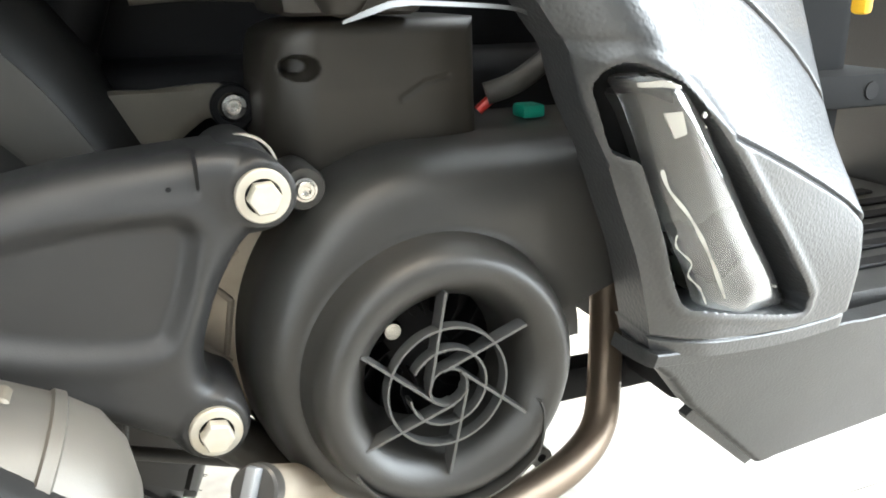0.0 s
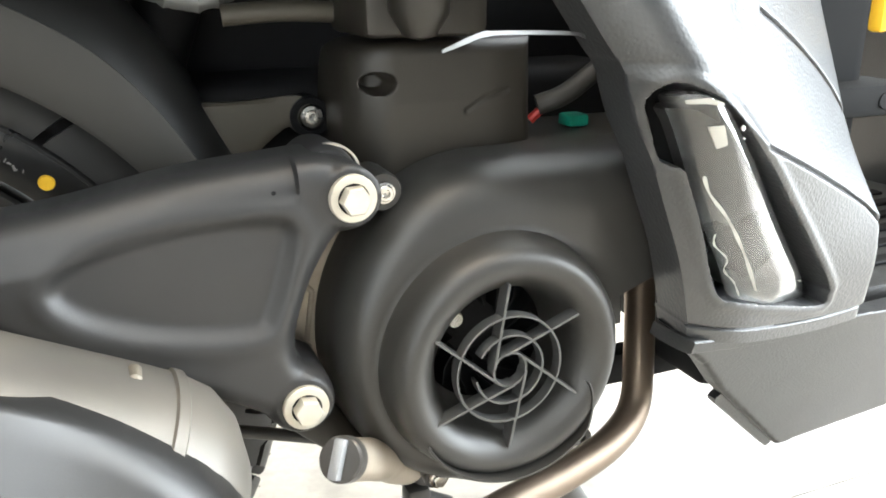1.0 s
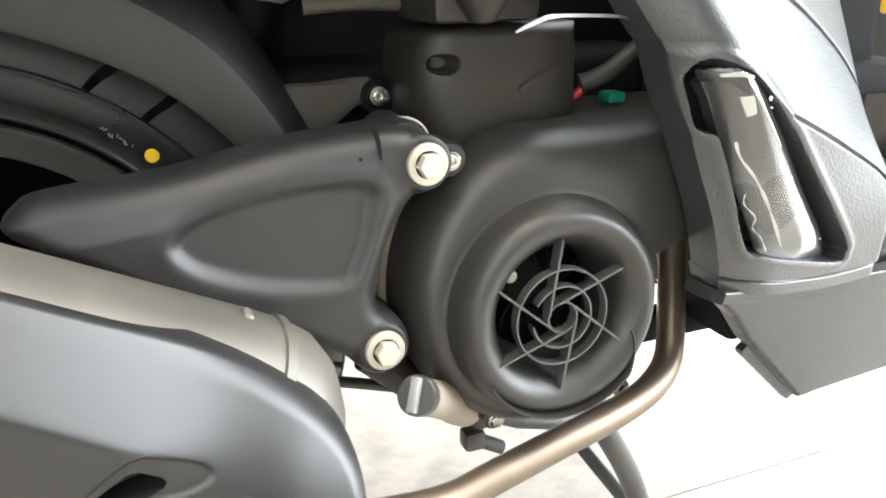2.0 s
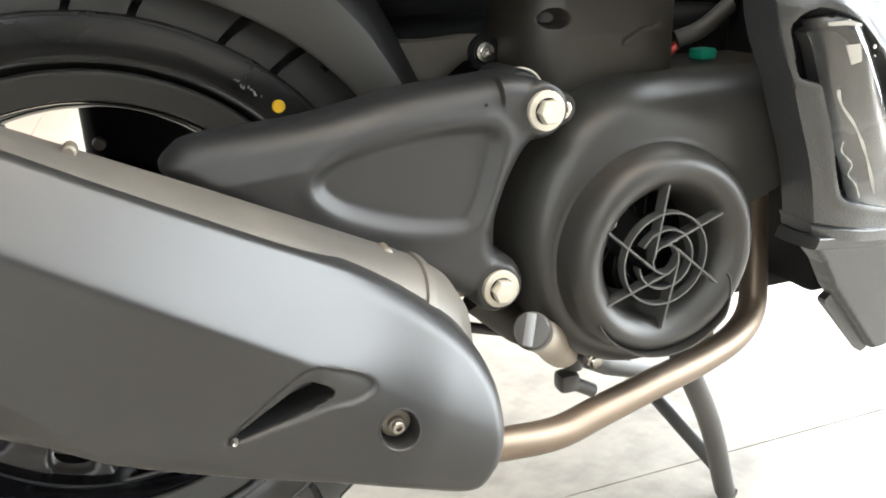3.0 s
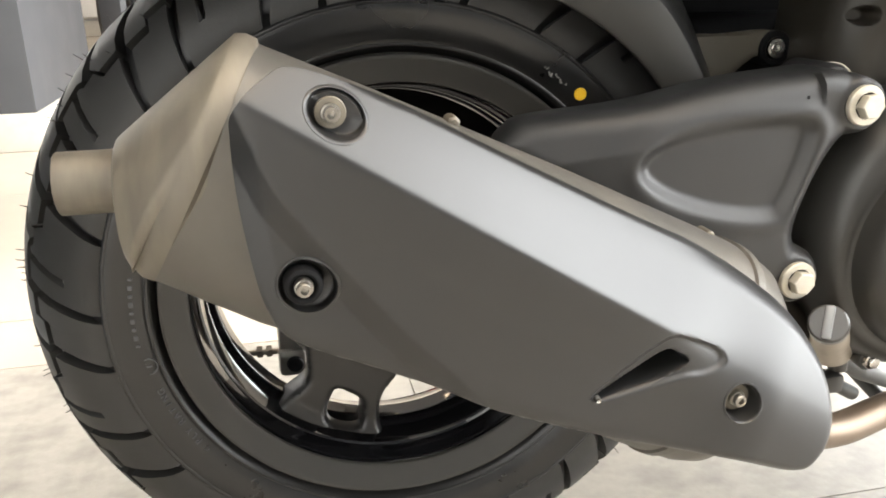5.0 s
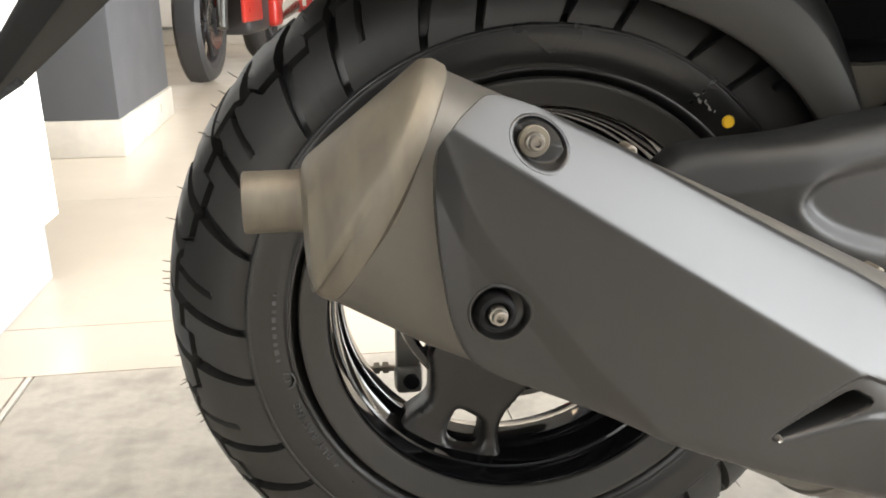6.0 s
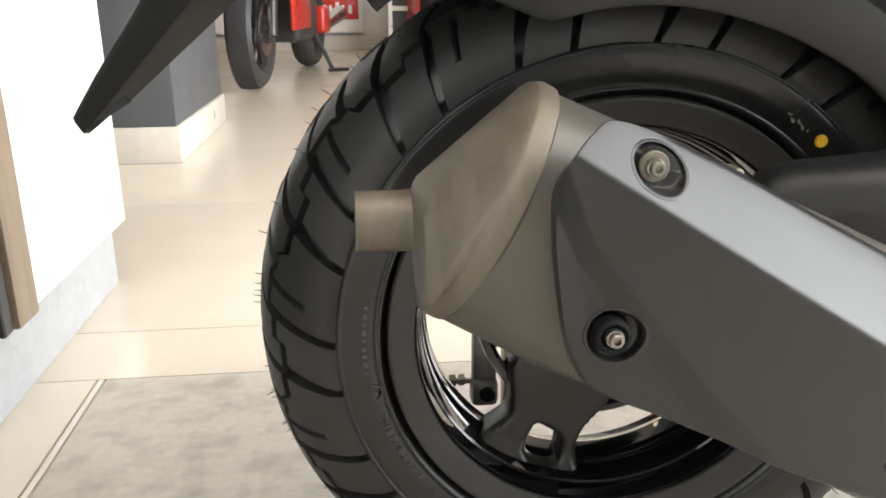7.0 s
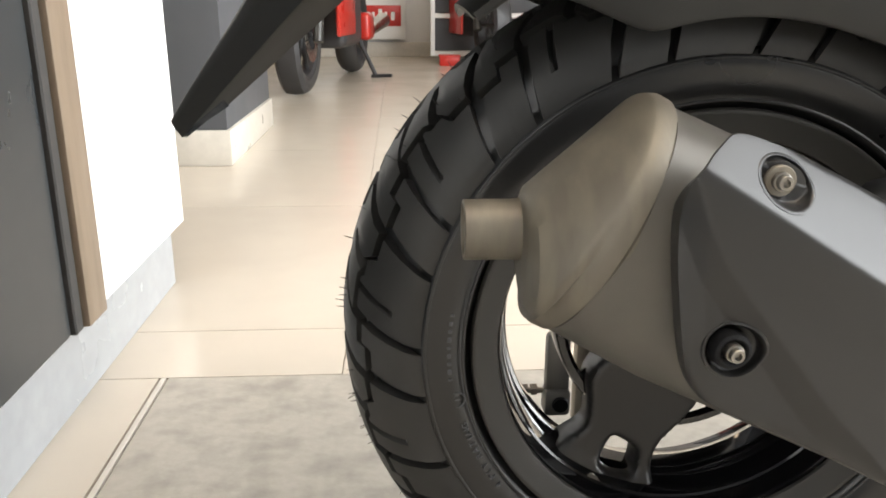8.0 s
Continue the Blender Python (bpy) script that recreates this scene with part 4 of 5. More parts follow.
# split line round the back of the cowl
bm = bmesh.new()
pts = [(FC.x + (volute(d) + 0.0020) * math.cos(radians(d)), 0.402, FC.z + (volute(d) + 0.0020) * math.sin(radians(d))) for d in range(102, 330, 6)]
tube(bm, pts, 0.0014, 6)
part("split_seam", bm, COWL, cowl)
# deflector lip under the intake
bm = bmesh.new()
rings = []
for i in range(49):
    f = i / 48
    deg = 216 + (338 - 216) * f
    c = Vector((FC.x, 0, FC.z))
    swell = math.sin(math.pi * f) ** 0.6
    r = 0.0640 + 0.0055 * swell - 0.012 * max(0, f - 0.80) / 0.20
    e = Vector((math.cos(radians(deg)), 0, math.sin(radians(deg))))
    front = 0.3245 + 0.003 * (1 - swell)
    depth = 0.004 + 0.034 * swell
    rings.append([c + e * r + Vector((0, front, 0)), c + e * (r + 0.0013) + Vector((0, front, 0)), c + e * (r + 0.0013 + 0.004 * swell) + Vector((0, front + depth, 0)), c + e * (r - 0.001) + Vector((0, front + depth, 0))])
skin(bm, rings, True, (True, True))
part("deflector", bm, COWL, cowl, "thin curved deflector lip")
# intake grille
GY = 0.3275


def blade(bm, p, q, w0, w1, y0, y1, depth):
    p, q = Vector(p), Vector(q)
    d = (q - p).normalized()
    s = Vector((-d.z, 0, d.x))
    rows = []
    for e, w, y in ((p, w0, y0), (q, w1, y1)):
        rows.append([e + s * w + Vector((0, y, 0)), e - s * w + Vector((0, y, 0)), e - s * w * 1.2 + Vector((0, y + depth, 0)), e + s * w * 1.2 + Vector((0, y + depth, 0))])
    skin(bm, rows, True, (True, True))


GC = Vector((0.1375, 0, 0.2998))
for k in range(6):
    a = radians(91 - 60 * k)
    tip = GC + Vector((math.cos(a), 0, math.sin(a))) * (0.0505 if k != 4 else 0.053)
    t = a + radians(76)
    root = GC + Vector((math.cos(t), 0, math.sin(t))) * 0.0100
    bm = bmesh.new()
    blade(bm, root, tip, 0.0007, 0.0007, GY, GY + 0.0015, 0.009)
    part("grille_spoke", bm, GRILLE, cowl)
for r, arc in ((0.0100, (0, 360)), (0.0205, (-150, 170)), (0.0318, (0, 360))):
    bm = bmesh.new()
    revolve(bm, [(0, r - 0.0006), (0, r + 0.0006), (0.007, r + 0.0008), (0.007, r - 0.0008), (0, r - 0.0006)], GC + Vector((0, GY + 0.0008, 0)), (0, 1, 0), 64, arc=arc)
    part("grille_ring", bm, GRILLE, cowl)
# the fan behind it
bm = bmesh.new()
revolve(bm, [(0.0, 0.0001), (0.0, 0.055), (0.004, 0.058)], (FC.x, 0.392, FC.z), (0, 1, 0), 48)
fan = piece("cooling_fan", bm, DARK, "black cooling fan behind the grille")
for k in range(14):
    a = radians(k * 360 / 14)
    pts = []
    for f in (0, 0.5, 1):
        r = 0.018 + 0.024 * f
        b = a + 0.5 * f
        pts.append((FC.x + r * math.cos(b), 0.392, FC.z + r * math.sin(b)))
    rows = [[Vector(p) + Vector((0, -0.014, 0)), Vector(p) + Vector((0.0012, -0.014, 0)), Vector(p) + Vector((0.0012, 0, 0)), Vector(p)] for p in pts]
    bm = bmesh.new()
    skin(bm, rows, True, (True, True))
    part("fan_blade", bm, DARK, fan)
for (dx, dz), r in (((-0.030, 0.022), 0.0065), ((-0.016, 0.012), 0.0058)):
    bm = bmesh.new()
    revolve(bm, [(0.0, 0.0001), (0.0, r * 0.8), (0.002, r), (0.012, r)], (FC.x + dx, 0.376, FC.z + dz), (0, 1, 0), 18)
    part("fan_bolt", bm, STEEL, fan, "shiny bolt head")
bm = bmesh.new()
revolve(bm, [(0, 0.003), (0, 0.0072), (0.03, 0.0072)], (0.229, 0.392, 0.198), (0, 1, 0), 20)
part("cowl_foot", bm, COWL, cowl)

# ---- crankcase and neighbours ----
bm = bmesh.new()
block(bm, (0.012, 0.400, 0.262), (0.13, 0.47, 0.398), 0.010, 3)
crank = piece("crankcase", bm, ALLOY, "weathered cast alloy crankcase")
bm = bmesh.new()
for k, (x0, z0, x1, z1) in enumerate(((0.022, 0.36, 0.045, 0.335), (0.045, 0.335, 0.040, 0.305), (0.022, 0.318, 0.042, 0.300), (0.028, 0.385, 0.05, 0.36))):
    tube(bm, [(x0, 0.400, z0), (x1, 0.400, z1)], 0.0018, 8)
part("casting_rib", bm, ALLOY, crank)
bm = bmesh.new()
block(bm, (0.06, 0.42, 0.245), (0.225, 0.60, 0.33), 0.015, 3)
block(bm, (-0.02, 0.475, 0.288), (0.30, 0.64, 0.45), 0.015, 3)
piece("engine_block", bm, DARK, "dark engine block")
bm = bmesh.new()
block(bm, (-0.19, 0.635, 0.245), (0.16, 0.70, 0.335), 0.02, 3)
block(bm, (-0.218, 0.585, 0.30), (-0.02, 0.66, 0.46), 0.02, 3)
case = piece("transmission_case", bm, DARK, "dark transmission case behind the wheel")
bm = bmesh.new()
revolve(bm, [(0, 0.0001), (0, 0.0045), (0.008, 0.0055)], (-0.206, 0.581, 0.362), (0, 1, 0), 12)
part("case_bolt", bm, DULL, case, "dull bolt head")
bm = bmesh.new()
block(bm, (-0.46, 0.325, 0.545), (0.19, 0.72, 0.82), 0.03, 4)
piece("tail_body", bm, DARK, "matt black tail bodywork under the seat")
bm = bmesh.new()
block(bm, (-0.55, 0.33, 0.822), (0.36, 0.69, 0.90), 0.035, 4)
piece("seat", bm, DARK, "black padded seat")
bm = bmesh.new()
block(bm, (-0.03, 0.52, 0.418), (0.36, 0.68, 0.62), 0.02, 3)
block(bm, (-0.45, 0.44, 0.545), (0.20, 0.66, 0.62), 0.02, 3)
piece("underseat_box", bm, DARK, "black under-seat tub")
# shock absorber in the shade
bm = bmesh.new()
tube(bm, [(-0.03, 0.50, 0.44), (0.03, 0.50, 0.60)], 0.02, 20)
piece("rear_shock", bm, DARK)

# filler neck with a dip-stick cap
bm = bmesh.new()
nd = (Vector((0.1040, 0.400, 0.2080)) - Vector((0.0405, 0.330, 0.266))).normalized()
n0 = Vector((0.0405, 0.330, 0.266))
revolve(bm, [(0.004, 0.0118), (0.03, 0.0120), (0.045, 0.0125), (0.062, 0.0128), (0.075, 0.0150), (0.095, 0.016)], n0, nd, 32)
neck = piece("oil_filler_neck", bm, ALLOY, "cast alloy oil filler neck")
bm = bmesh.new()
revolve(bm, [(-0.004, 0.0001), (-0.004, 0.0112), (-0.003, 0.0124), (0.004, 0.0126), (0.0045, 0.0118)], n0, nd, 32)
up = Vector((0, 0, 1))
side = nd.cross(up).normalized()
gm = Matrix.Translation(n0) @ Matrix((( side.x, side.cross(nd).x, -nd.x, 0), (side.y, side.cross(nd).y, -nd.y, 0), (side.z, side.cross(nd).z, -nd.z, 0), (0, 0, 0, 1)))
cap = part("dipstick_cap", bm, material("grey_black_cap", (0.045, 0.042, 0.038), 0.3, coat=0.2), neck, "dark round dip-stick cap")
bm = bmesh.new()
block(bm, (-0.0030, -0.0108, 0.003), (0.0030, 0.0108, 0.0100), 0.0012, 2, gm)
part("grip_bar", bm, material("pale_grip_plastic", (0.22, 0.225, 0.23), 0.25, coat=0.3), cap, "pale glossy grip bar")
bm = bmesh.new()
tube(bm, [(0.028, 0.395, 0.268), (0.060, 0.392, 0.240), (0.085, 0.395, 0.225)], [0.013, 0.0135, 0.014], 20)
part("neck_boss", bm, COVER, neck, "olive cast boss")
bm = bmesh.new()
tube(bm, [(-0.02, 0.43, 0.243), (0.03, 0.42, 0.232), (0.075, 0.41, 0.222)], 0.0042, 12)
piece("brake_rod", bm, STANDM, "dark rod under the engine")
bm = bmesh.new()
tube(bm, [(0.108, 0.3655, 0.2150), (0.108, 0.40, 0.2180)], 0.0085, 16)
block(bm, (0.094, 0.374, 0.213), (0.120, 0.40, 0.232), 0.004)
lower = piece("lower_bracket", bm, STANDM)
hexbolt(lower, (0.108, 0.3640, 0.2150), (0, -1, 0), 0.0042, 0.005, 0.0062, STEEL, "bolt", "small bright bolt")

# centre stand
bm = bmesh.new()
LT, LF = Vector((0.207, 0.386, 0.178)), Vector((0.298, 0.424, 0.0))
tube(bm, smooth_line([LT + Vector((-0.012, 0.03, 0.05)), LT, LT.lerp(LF, 0.45) + Vector((0.004, 0, 0.004)), LT.lerp(LF, 0.92), LF + Vector((0.0, 0, 0.0105))], 6), 0.0095, 18)
stand = piece("centre_stand", bm, STANDM, "dark grey tubular centre stand")
bm = bmesh.new()
tube(bm, [(0.215, 0.64, 0.160), (0.250, 0.52, 0.096), (0.280, 0.424, 0.040)], 0.0068, 14)
part("brace", bm, STANDM, stand)
bm = bmesh.new()
tube(bm, [(0.205, 0.42, 0.228), (0.205, 0.62, 0.228)], 0.011, 14)
part("cross_tube", bm, STANDM, stand)
bm = bmesh.new()
tube(bm, [(0.118, 0.41, 0.195), (0.160, 0.43, 0.166), (0.235, 0.46, 0.128)], 0.0072, 14)
part("link_tube", bm, STANDM, stand)
bm = bmesh.new()
block(bm, (0.098, 0.392, 0.172), (0.115, 0.408, 0.188), 0.004, 2)
tube(bm, [(0.106, 0.40, 0.180), (0.130, 0.40, 0.166)], 0.0055, 12)
tube(bm, [(0.112, 0.40, 0.190), (0.112, 0.40, 0.225)], 0.007, 12)
part("stand_pivot", bm, STANDM, stand)

# ---- intake / air cover above the fan ----
cover_line = smooth_line([(0.074, 0.462), (0.082, 0.4705), (0.100, 0.474), (0.14, 0.4740), (0.1815, 0.4740), (0.1840, 0.470), (0.1850, 0.44), (0.1850, 0.395), (0.14, 0.385), (0.085, 0.380), (0.073, 0.39), (0.0715, 0.43)], 5, True)


def cover_face(a, b, d):
    y = 0.393 + 26.0 * np.clip(0.098 - a, 0, 1) ** 2 + 5.0 * np.clip(a - 0.150, 0, 1) ** 2 + 0.10 * np.clip(0.44 - b, 0, 1)
    q = np.hypot((a - 0.088) / 1.5, b - 0.4515)
    y = y + 0.016 * (1 - step(q, 0.0036, 0.0068))
    crease = line_distance(a, b, [(0.140, 0.434), (0.152, 0.4415), (0.166, 0.4445)])
    y = y + 0.0012 * np.exp(-(crease / 0.0014) ** 2)
    return y + rounded(d, 0.008)


bm = bmesh.new()
relief(bm, cover_line, cover_face, 0.47, 0.0009)
cover = piece("engine_cover", bm, COVER, "olive-black moulded engine cover with a screw hole", 40)
bm = bmesh.new()
block(bm, (0.078, 0.385, 0.476), (0.15, 0.46, 0.53), 0.006, 2)
upper_cover = piece("upper_bracket", bm, COVER, "dark moulded bracket")
bm = bmesh.new()
revolve(bm, [(-0.05, 0.017), (-0.012, 0.016), (0.0, 0.0085), (0.002, 0.0001)], (0.104, 0.374, 0.4775), (0, 0.0, -1), 24)
part("funnel", bm, COVER, upper_cover, "conical moulding")
bm = bmesh.new()
tube(bm, smooth_line([(0.015, 0.455, 0.487), (0.045, 0.452, 0.489), (0.078, 0.450, 0.488)], 6), 0.0062, 14)
piece("breather_hose", bm, BRACKET, "pale grey breather hose")

# crumpled clear sleeve above the wheel
bm = bmesh.new()
rng = random.Random(8)
line = smooth_line([(-0.075, 0.462, 0.507), (-0.045, 0.460, 0.503), (-0.018, 0.460, 0.4985), (0.000, 0.460, 0.4955), (0.016, 0.460, 0.4985), (0.034, 0.460, 0.508)], 6)
tube(bm, line, [0.0035 + 0.0035 * step(np.array(i / 30), 0.3, 0.5) + rng.uniform(-0.0008, 0.0012) for i in range(len(line))], 12)
piece("clear_sleeve", bm, material("crumpled_clear_wrap", (0.10, 0.10, 0.095), 0.12, coat=0.6, bump=0.6, bump_scale=160), "crumpled clear plastic sleeve on a cable")

# wiring right of the cover
bm = bmesh.new()
tube(bm, smooth_line([(0.200, 0.42, 0.430), (0.218, 0.415, 0.437), (0.245, 0.42, 0.452)], 6), 0.0065, 12)
wires = piece("wiring_loom", bm, GREYP, "grey sleeved wiring loom")
bm = bmesh.new()
block(bm, (0.227, 0.424, 0.413), (0.242, 0.44, 0.421), 0.002)
part("connector", bm, GREEN, wires, "green plug")
bm = bmesh.new()
tube(bm, [(0.197, 0.424, 0.420), (0.203, 0.422, 0.426)], 0.003, 10)
part("red_sleeve", bm, RED, wires, "red cable sleeve")

# cable tie
bm = bmesh.new()
tp = smooth_line([(0.0785, 0.2815, 0.4775), (0.092, 0.2855, 0.4815), (0.103, 0.290, 0.4835), (0.13, 0.304, 0.4825), (0.165, 0.322, 0.4800), (0.185, 0.34, 0.476)], 5)
rows = []
for i, p in enumerate(tp):
    w = 0.0005 + 0.0007 * min(1, i / 4)
    if i > 10:
        w = 0.0009
    v = Vector(p)
    rows.append([v + Vector((0, -0.0006, w)), v + Vector((0, -0.0006, -w)), v + Vector((0, 0.0006, -w)), v + Vector((0, 0.0006, w))])
skin(bm, rows, True, (True, True))
piece("cable_tie", bm, TIE, "translucent white nylon cable tie")

# ---- wheel hugger and its bracket ----
HUG = Vector((-0.213, 0.511, 0.27))


def hug_inner(deg):
    return 0.2225 + 0.0 * deg + 0.055 * float(step(np.array(float(deg)), 106, 124)) - 0.004 * math.exp(-((deg - 70) / 18.0) ** 2)


def hug_outer(deg):
    return 0.262 + 0.018 * float(step(np.array(float(deg)), 30, 54))


bm = bmesh.new()
rings = []
for i in range(61):
    d = 14 + (128 - 14) * i / 60
    ri, ro = min(hug_inner(d), hug_outer(d) - 0.002), hug_outer(d)
    sec = [(ri, 0.4265), (ri + 0.001, 0.4235), (ri + 0.52 * (ro - ri), 0.4225), (ri + 0.62 * (ro - ri), 0.4240), (ri + 0.80 * (ro - ri), 0.4320), (ro, 0.4450), (ro + 0.005, 0.4580), (ro + 0.009, 0.50), (ro + 0.009, 0.53), (ro + 0.004, 0.575), (ro, 0.592), (ri, 0.600),
           (ri, 0.597), (ro - 0.004, 0.589), (ro + 0.001, 0.572), (ro + 0.005, 0.53), (ro + 0.005, 0.50), (ro - 0.002, 0.455), (ri + 0.70 * (ro - ri), 0.432), (ri + 0.5 * (ro - ri), 0.4275)]
    rings.append([(HUG.x + r * math.cos(radians(d)), y, HUG.z + r * math.sin(radians(d))) for r, y in sec])
skin(bm, rings, True, (True, True))
hugger = piece("wheel_hugger", bm, HUGM, "black moulded wheel hugger mudguard, outer half painted as in shade", 28)
# paler strip over the hugger: light on its flat inner face, painted in
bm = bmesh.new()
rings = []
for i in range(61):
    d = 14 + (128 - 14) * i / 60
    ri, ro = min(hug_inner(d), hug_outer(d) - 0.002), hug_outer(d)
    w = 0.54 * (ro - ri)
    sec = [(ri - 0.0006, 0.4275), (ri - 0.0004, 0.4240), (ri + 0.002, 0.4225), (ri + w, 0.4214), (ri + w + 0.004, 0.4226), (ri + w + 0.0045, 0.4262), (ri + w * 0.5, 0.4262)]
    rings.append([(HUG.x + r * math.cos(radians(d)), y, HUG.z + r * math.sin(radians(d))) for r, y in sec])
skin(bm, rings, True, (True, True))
part("edging", bm, GREYP, hugger, "paler band painted as the lit flat face round the wheel opening", 40)
bm = bmesh.new()
bracket_line = [(-0.010, 0.4365), (0.020, 0.4380), (0.055, 0.4400), (0.064, 0.433), (0.058, 0.420), (0.047, 0.421), (0.020, 0.400), (0.008, 0.395), (-0.002, 0.41)]
relief(bm, smooth_line(bracket_line, 3, True), lambda a, b, d: 0.4535 + rounded(d, 0.002) + 0 * a, 0.459, 0.003)
bracket = piece("hugger_bracket", bm, BRACKET, "olive-grey bracket plate")
bm = bmesh.new()
revolve(bm, [(0.018, 0.0125), (0.0, 0.0125), (-0.001, 0.0115), (-0.001, 0.0085), (0.003, 0.0075), (0.003, 0.0001)], (0.062, 0.4515, 0.4270), (0, 1, 0), 32)
part("rubber_bush", bm, DARK, bracket, "black rubber bush")
hexbolt(bracket, (0.0625, 0.4530, 0.4270), (0, -1, 0), 0.0042, 0.003, 0.0070, STEEL, "bracket_bolt", "dull washer-head screw", socket=True)

# ---- tail mudguard over the rear of the wheel ----
TAIL = [  # along the guard: outer edge, fold towards the road, inner edge
    ((-0.5850, 0.4930, 0.4220), (-0.5750, 0.4806, 0.4128), (-0.5735, 0.4835, 0.4125)),
    ((-0.5740, 0.4912, 0.4380), (-0.5610, 0.4760, 0.4265), (-0.5590, 0.4860, 0.4245)),
    ((-0.5670, 0.4900, 0.4480), (-0.5430, 0.4700, 0.4450), (-0.5440, 0.4870, 0.4335)),
    ((-0.5400, 0.4860, 0.4840), (-0.5030, 0.4560, 0.4850), (-0.4830, 0.4840, 0.4850)),
    ((-0.5150, 0.4820, 0.5200), (-0.4600, 0.4420, 0.5270), (-0.4300, 0.4800, 0.5300)),
    ((-0.4600, 0.4750, 0.5950), (-0.3900, 0.4250, 0.5950), (-0.3600, 0.4750, 0.5950))]
bm = bmesh.new()
rings = []
for k, (a, b, c) in enumerate(TAIL):
    a, b, c = Vector(a), Vector(b), Vector(c)
    r = 0.10 if k else 0.04
    rings.append([a + Vector((0.004, 0.020, 0.002)), a + Vector((-0.0005, 0.004, 0)), a.lerp(b, 0.06) + Vector((0.0004, -0.0012, 0)), a.lerp(b, 0.30) + Vector((0, -0.0014, 0)), a.lerp(b, 1 - r), b.lerp((a + c) / 2, 0.02), b.lerp(c, r), b.lerp(c, 0.5) + Vector((0, 0.0015, 0)), c, c + Vector((-0.003, 0.012, 0.004))])
skin(bm, rings, True, (True, True))
tail = piece("tail_mudguard", bm, TAILM, "black moulded tail mudguard with glossy tip")
# glossy facet; its pale bluish patches paint in the floor's reflection
bm = bmesh.new()
low, top = [Vector(p) for p in ((-0.5735, 0.4818, 0.4135), (-0.5590, 0.4850, 0.4250), (-0.5445, 0.4860, 0.4340))], [Vector(p) for p in ((-0.5722, 0.4806, 0.4162), (-0.5610, 0.4785, 0.4300), (-0.5475, 0.4800, 0.4400))]
off = Vector((0.0012, -0.0012, -0.0012))
skin(bm, [[q + off for q in low], [p.lerp(q, 0.5) + off for p, q in zip(low, top)], [q + off for q in top], top, low], False)
part("scuffed_end", bm, material("polished_worn_plastic", (0.030, 0.033, 0.038), 0.16, spec=0.8, bump=0.35, bump_scale=240, stain=0.6, stain_scale=70, stain_colour=(0.12, 0.125, 0.13)), tail, "shiny end of the fold with bluish sheen painted in")

# ---- body panels ----
lamp_bay = smooth_line([(0.1990, 0.4505), (0.2020, 0.4555), (0.2090, 0.4565), (0.2200, 0.4520), (0.2301, 0.4472), (0.2443, 0.4356), (0.2619, 0.4191), (0.2769, 0.4056), (0.3177, 0.3638), (0.3520, 0.3240), (0.3560, 0.3150), (0.3479, 0.3090),
                        (0.2748, 0.3270), (0.2620, 0.3310), (0.2545, 0.3420), (0.2420, 0.3730), (0.2300, 0.3990), (0.2235, 0.4110), (0.2135, 0.4155), (0.2050, 0.4320), (0.1990, 0.4450)], 4, True)
CREST = [(0.14, 0.479), (0.175, 0.4640), (0.205, 0.4550), (0.235, 0.4430), (0.2678, 0.4211), (0.3169, 0.3980), (0.37, 0.3735), (0.4233, 0.3488), (0.50, 0.31)]
LEFT = [(0.27, 0.266), (0.30, 0.252), (0.324, 0.2445), (0.356, 0.235), (0.384, 0.2235), (0.41, 0.2125), (0.438, 0.197), (0.465, 0.186), (0.481, 0.175), (0.60, 0.10)]
SEAMS = ([(0.2678, 0.4211), (0.300, 0.4080), (0.327, 0.3965), (0.355, 0.3835), (0.380, 0.370), (0.400, 0.355), (0.42, 0.335)], [(0.285, 0.489), (0.309, 0.478), (0.333, 0.4655), (0.354, 0.453), (0.372, 0.440), (0.388, 0.424), (0.41, 0.40)])


def panel_y(a, b):
    crest = curve(a, [p[0] for p in CREST], [p[1] for p in CREST])
    slope = 0.07 + 0.07 * step(b, 0.32, 0.42)
    y = 0.2850 + 0.18 * (0.452 - np.minimum(b, crest)) + 0.42 * np.clip(b - crest, 0, 1) + slope * (a - 0.27 + np.sqrt((a - 0.27) ** 2 + 0.04 ** 2)) - 0.006
    # the rear turns away, most of all at the top
    left = curve(b, [p[0] for p in LEFT], [p[1] for p in LEFT])
    deep = curve(b, [0.27, 0.30, 0.34, 0.40, 0.44, 0.47, 0.60], [0.010, 0.010, 0.014, 0.024, 0.030, 0.030, 0.026])
    y = y + deep * np.clip(1 - (a - left) / 0.040, 0, 1) ** 2.0
    # front end rolls away
    return y + 50.0 * np.clip(a - (0.398 - 0.10 * (b - 0.30)), 0, 1) ** 2


def foot(a):
    """Height of the panel's lower edge."""
    return curve(a, [0.13, 0.25, 0.305, 0.36, 0.42, 0.52], [0.3190, 0.3005, 0.2915, 0.2855, 0.2845, 0.2845])


def panel_face(a, b, d):
    y = panel_y(a, b)
    for line in SEAMS:
        y = y + 0.0032 * np.exp(-(line_distance(a, b, line) / 0.0011) ** 2)
    bay = signed(a, b, lamp_bay)
    y = y - 0.0012 * np.exp(-((bay + 0.004) / 0.003) ** 2)
    y = y + 0.040 * step(bay, -0.0008, 0.0022)
    # crease over the grained foot of the panel
    h = b - foot(a)
    y = y + 0.0030 * np.exp(-((h - 0.0108) / 0.0012) ** 2) + 0.0022 * (1 - step(h, 0.0093, 0.0118))
    return y + rounded(d, 0.003)


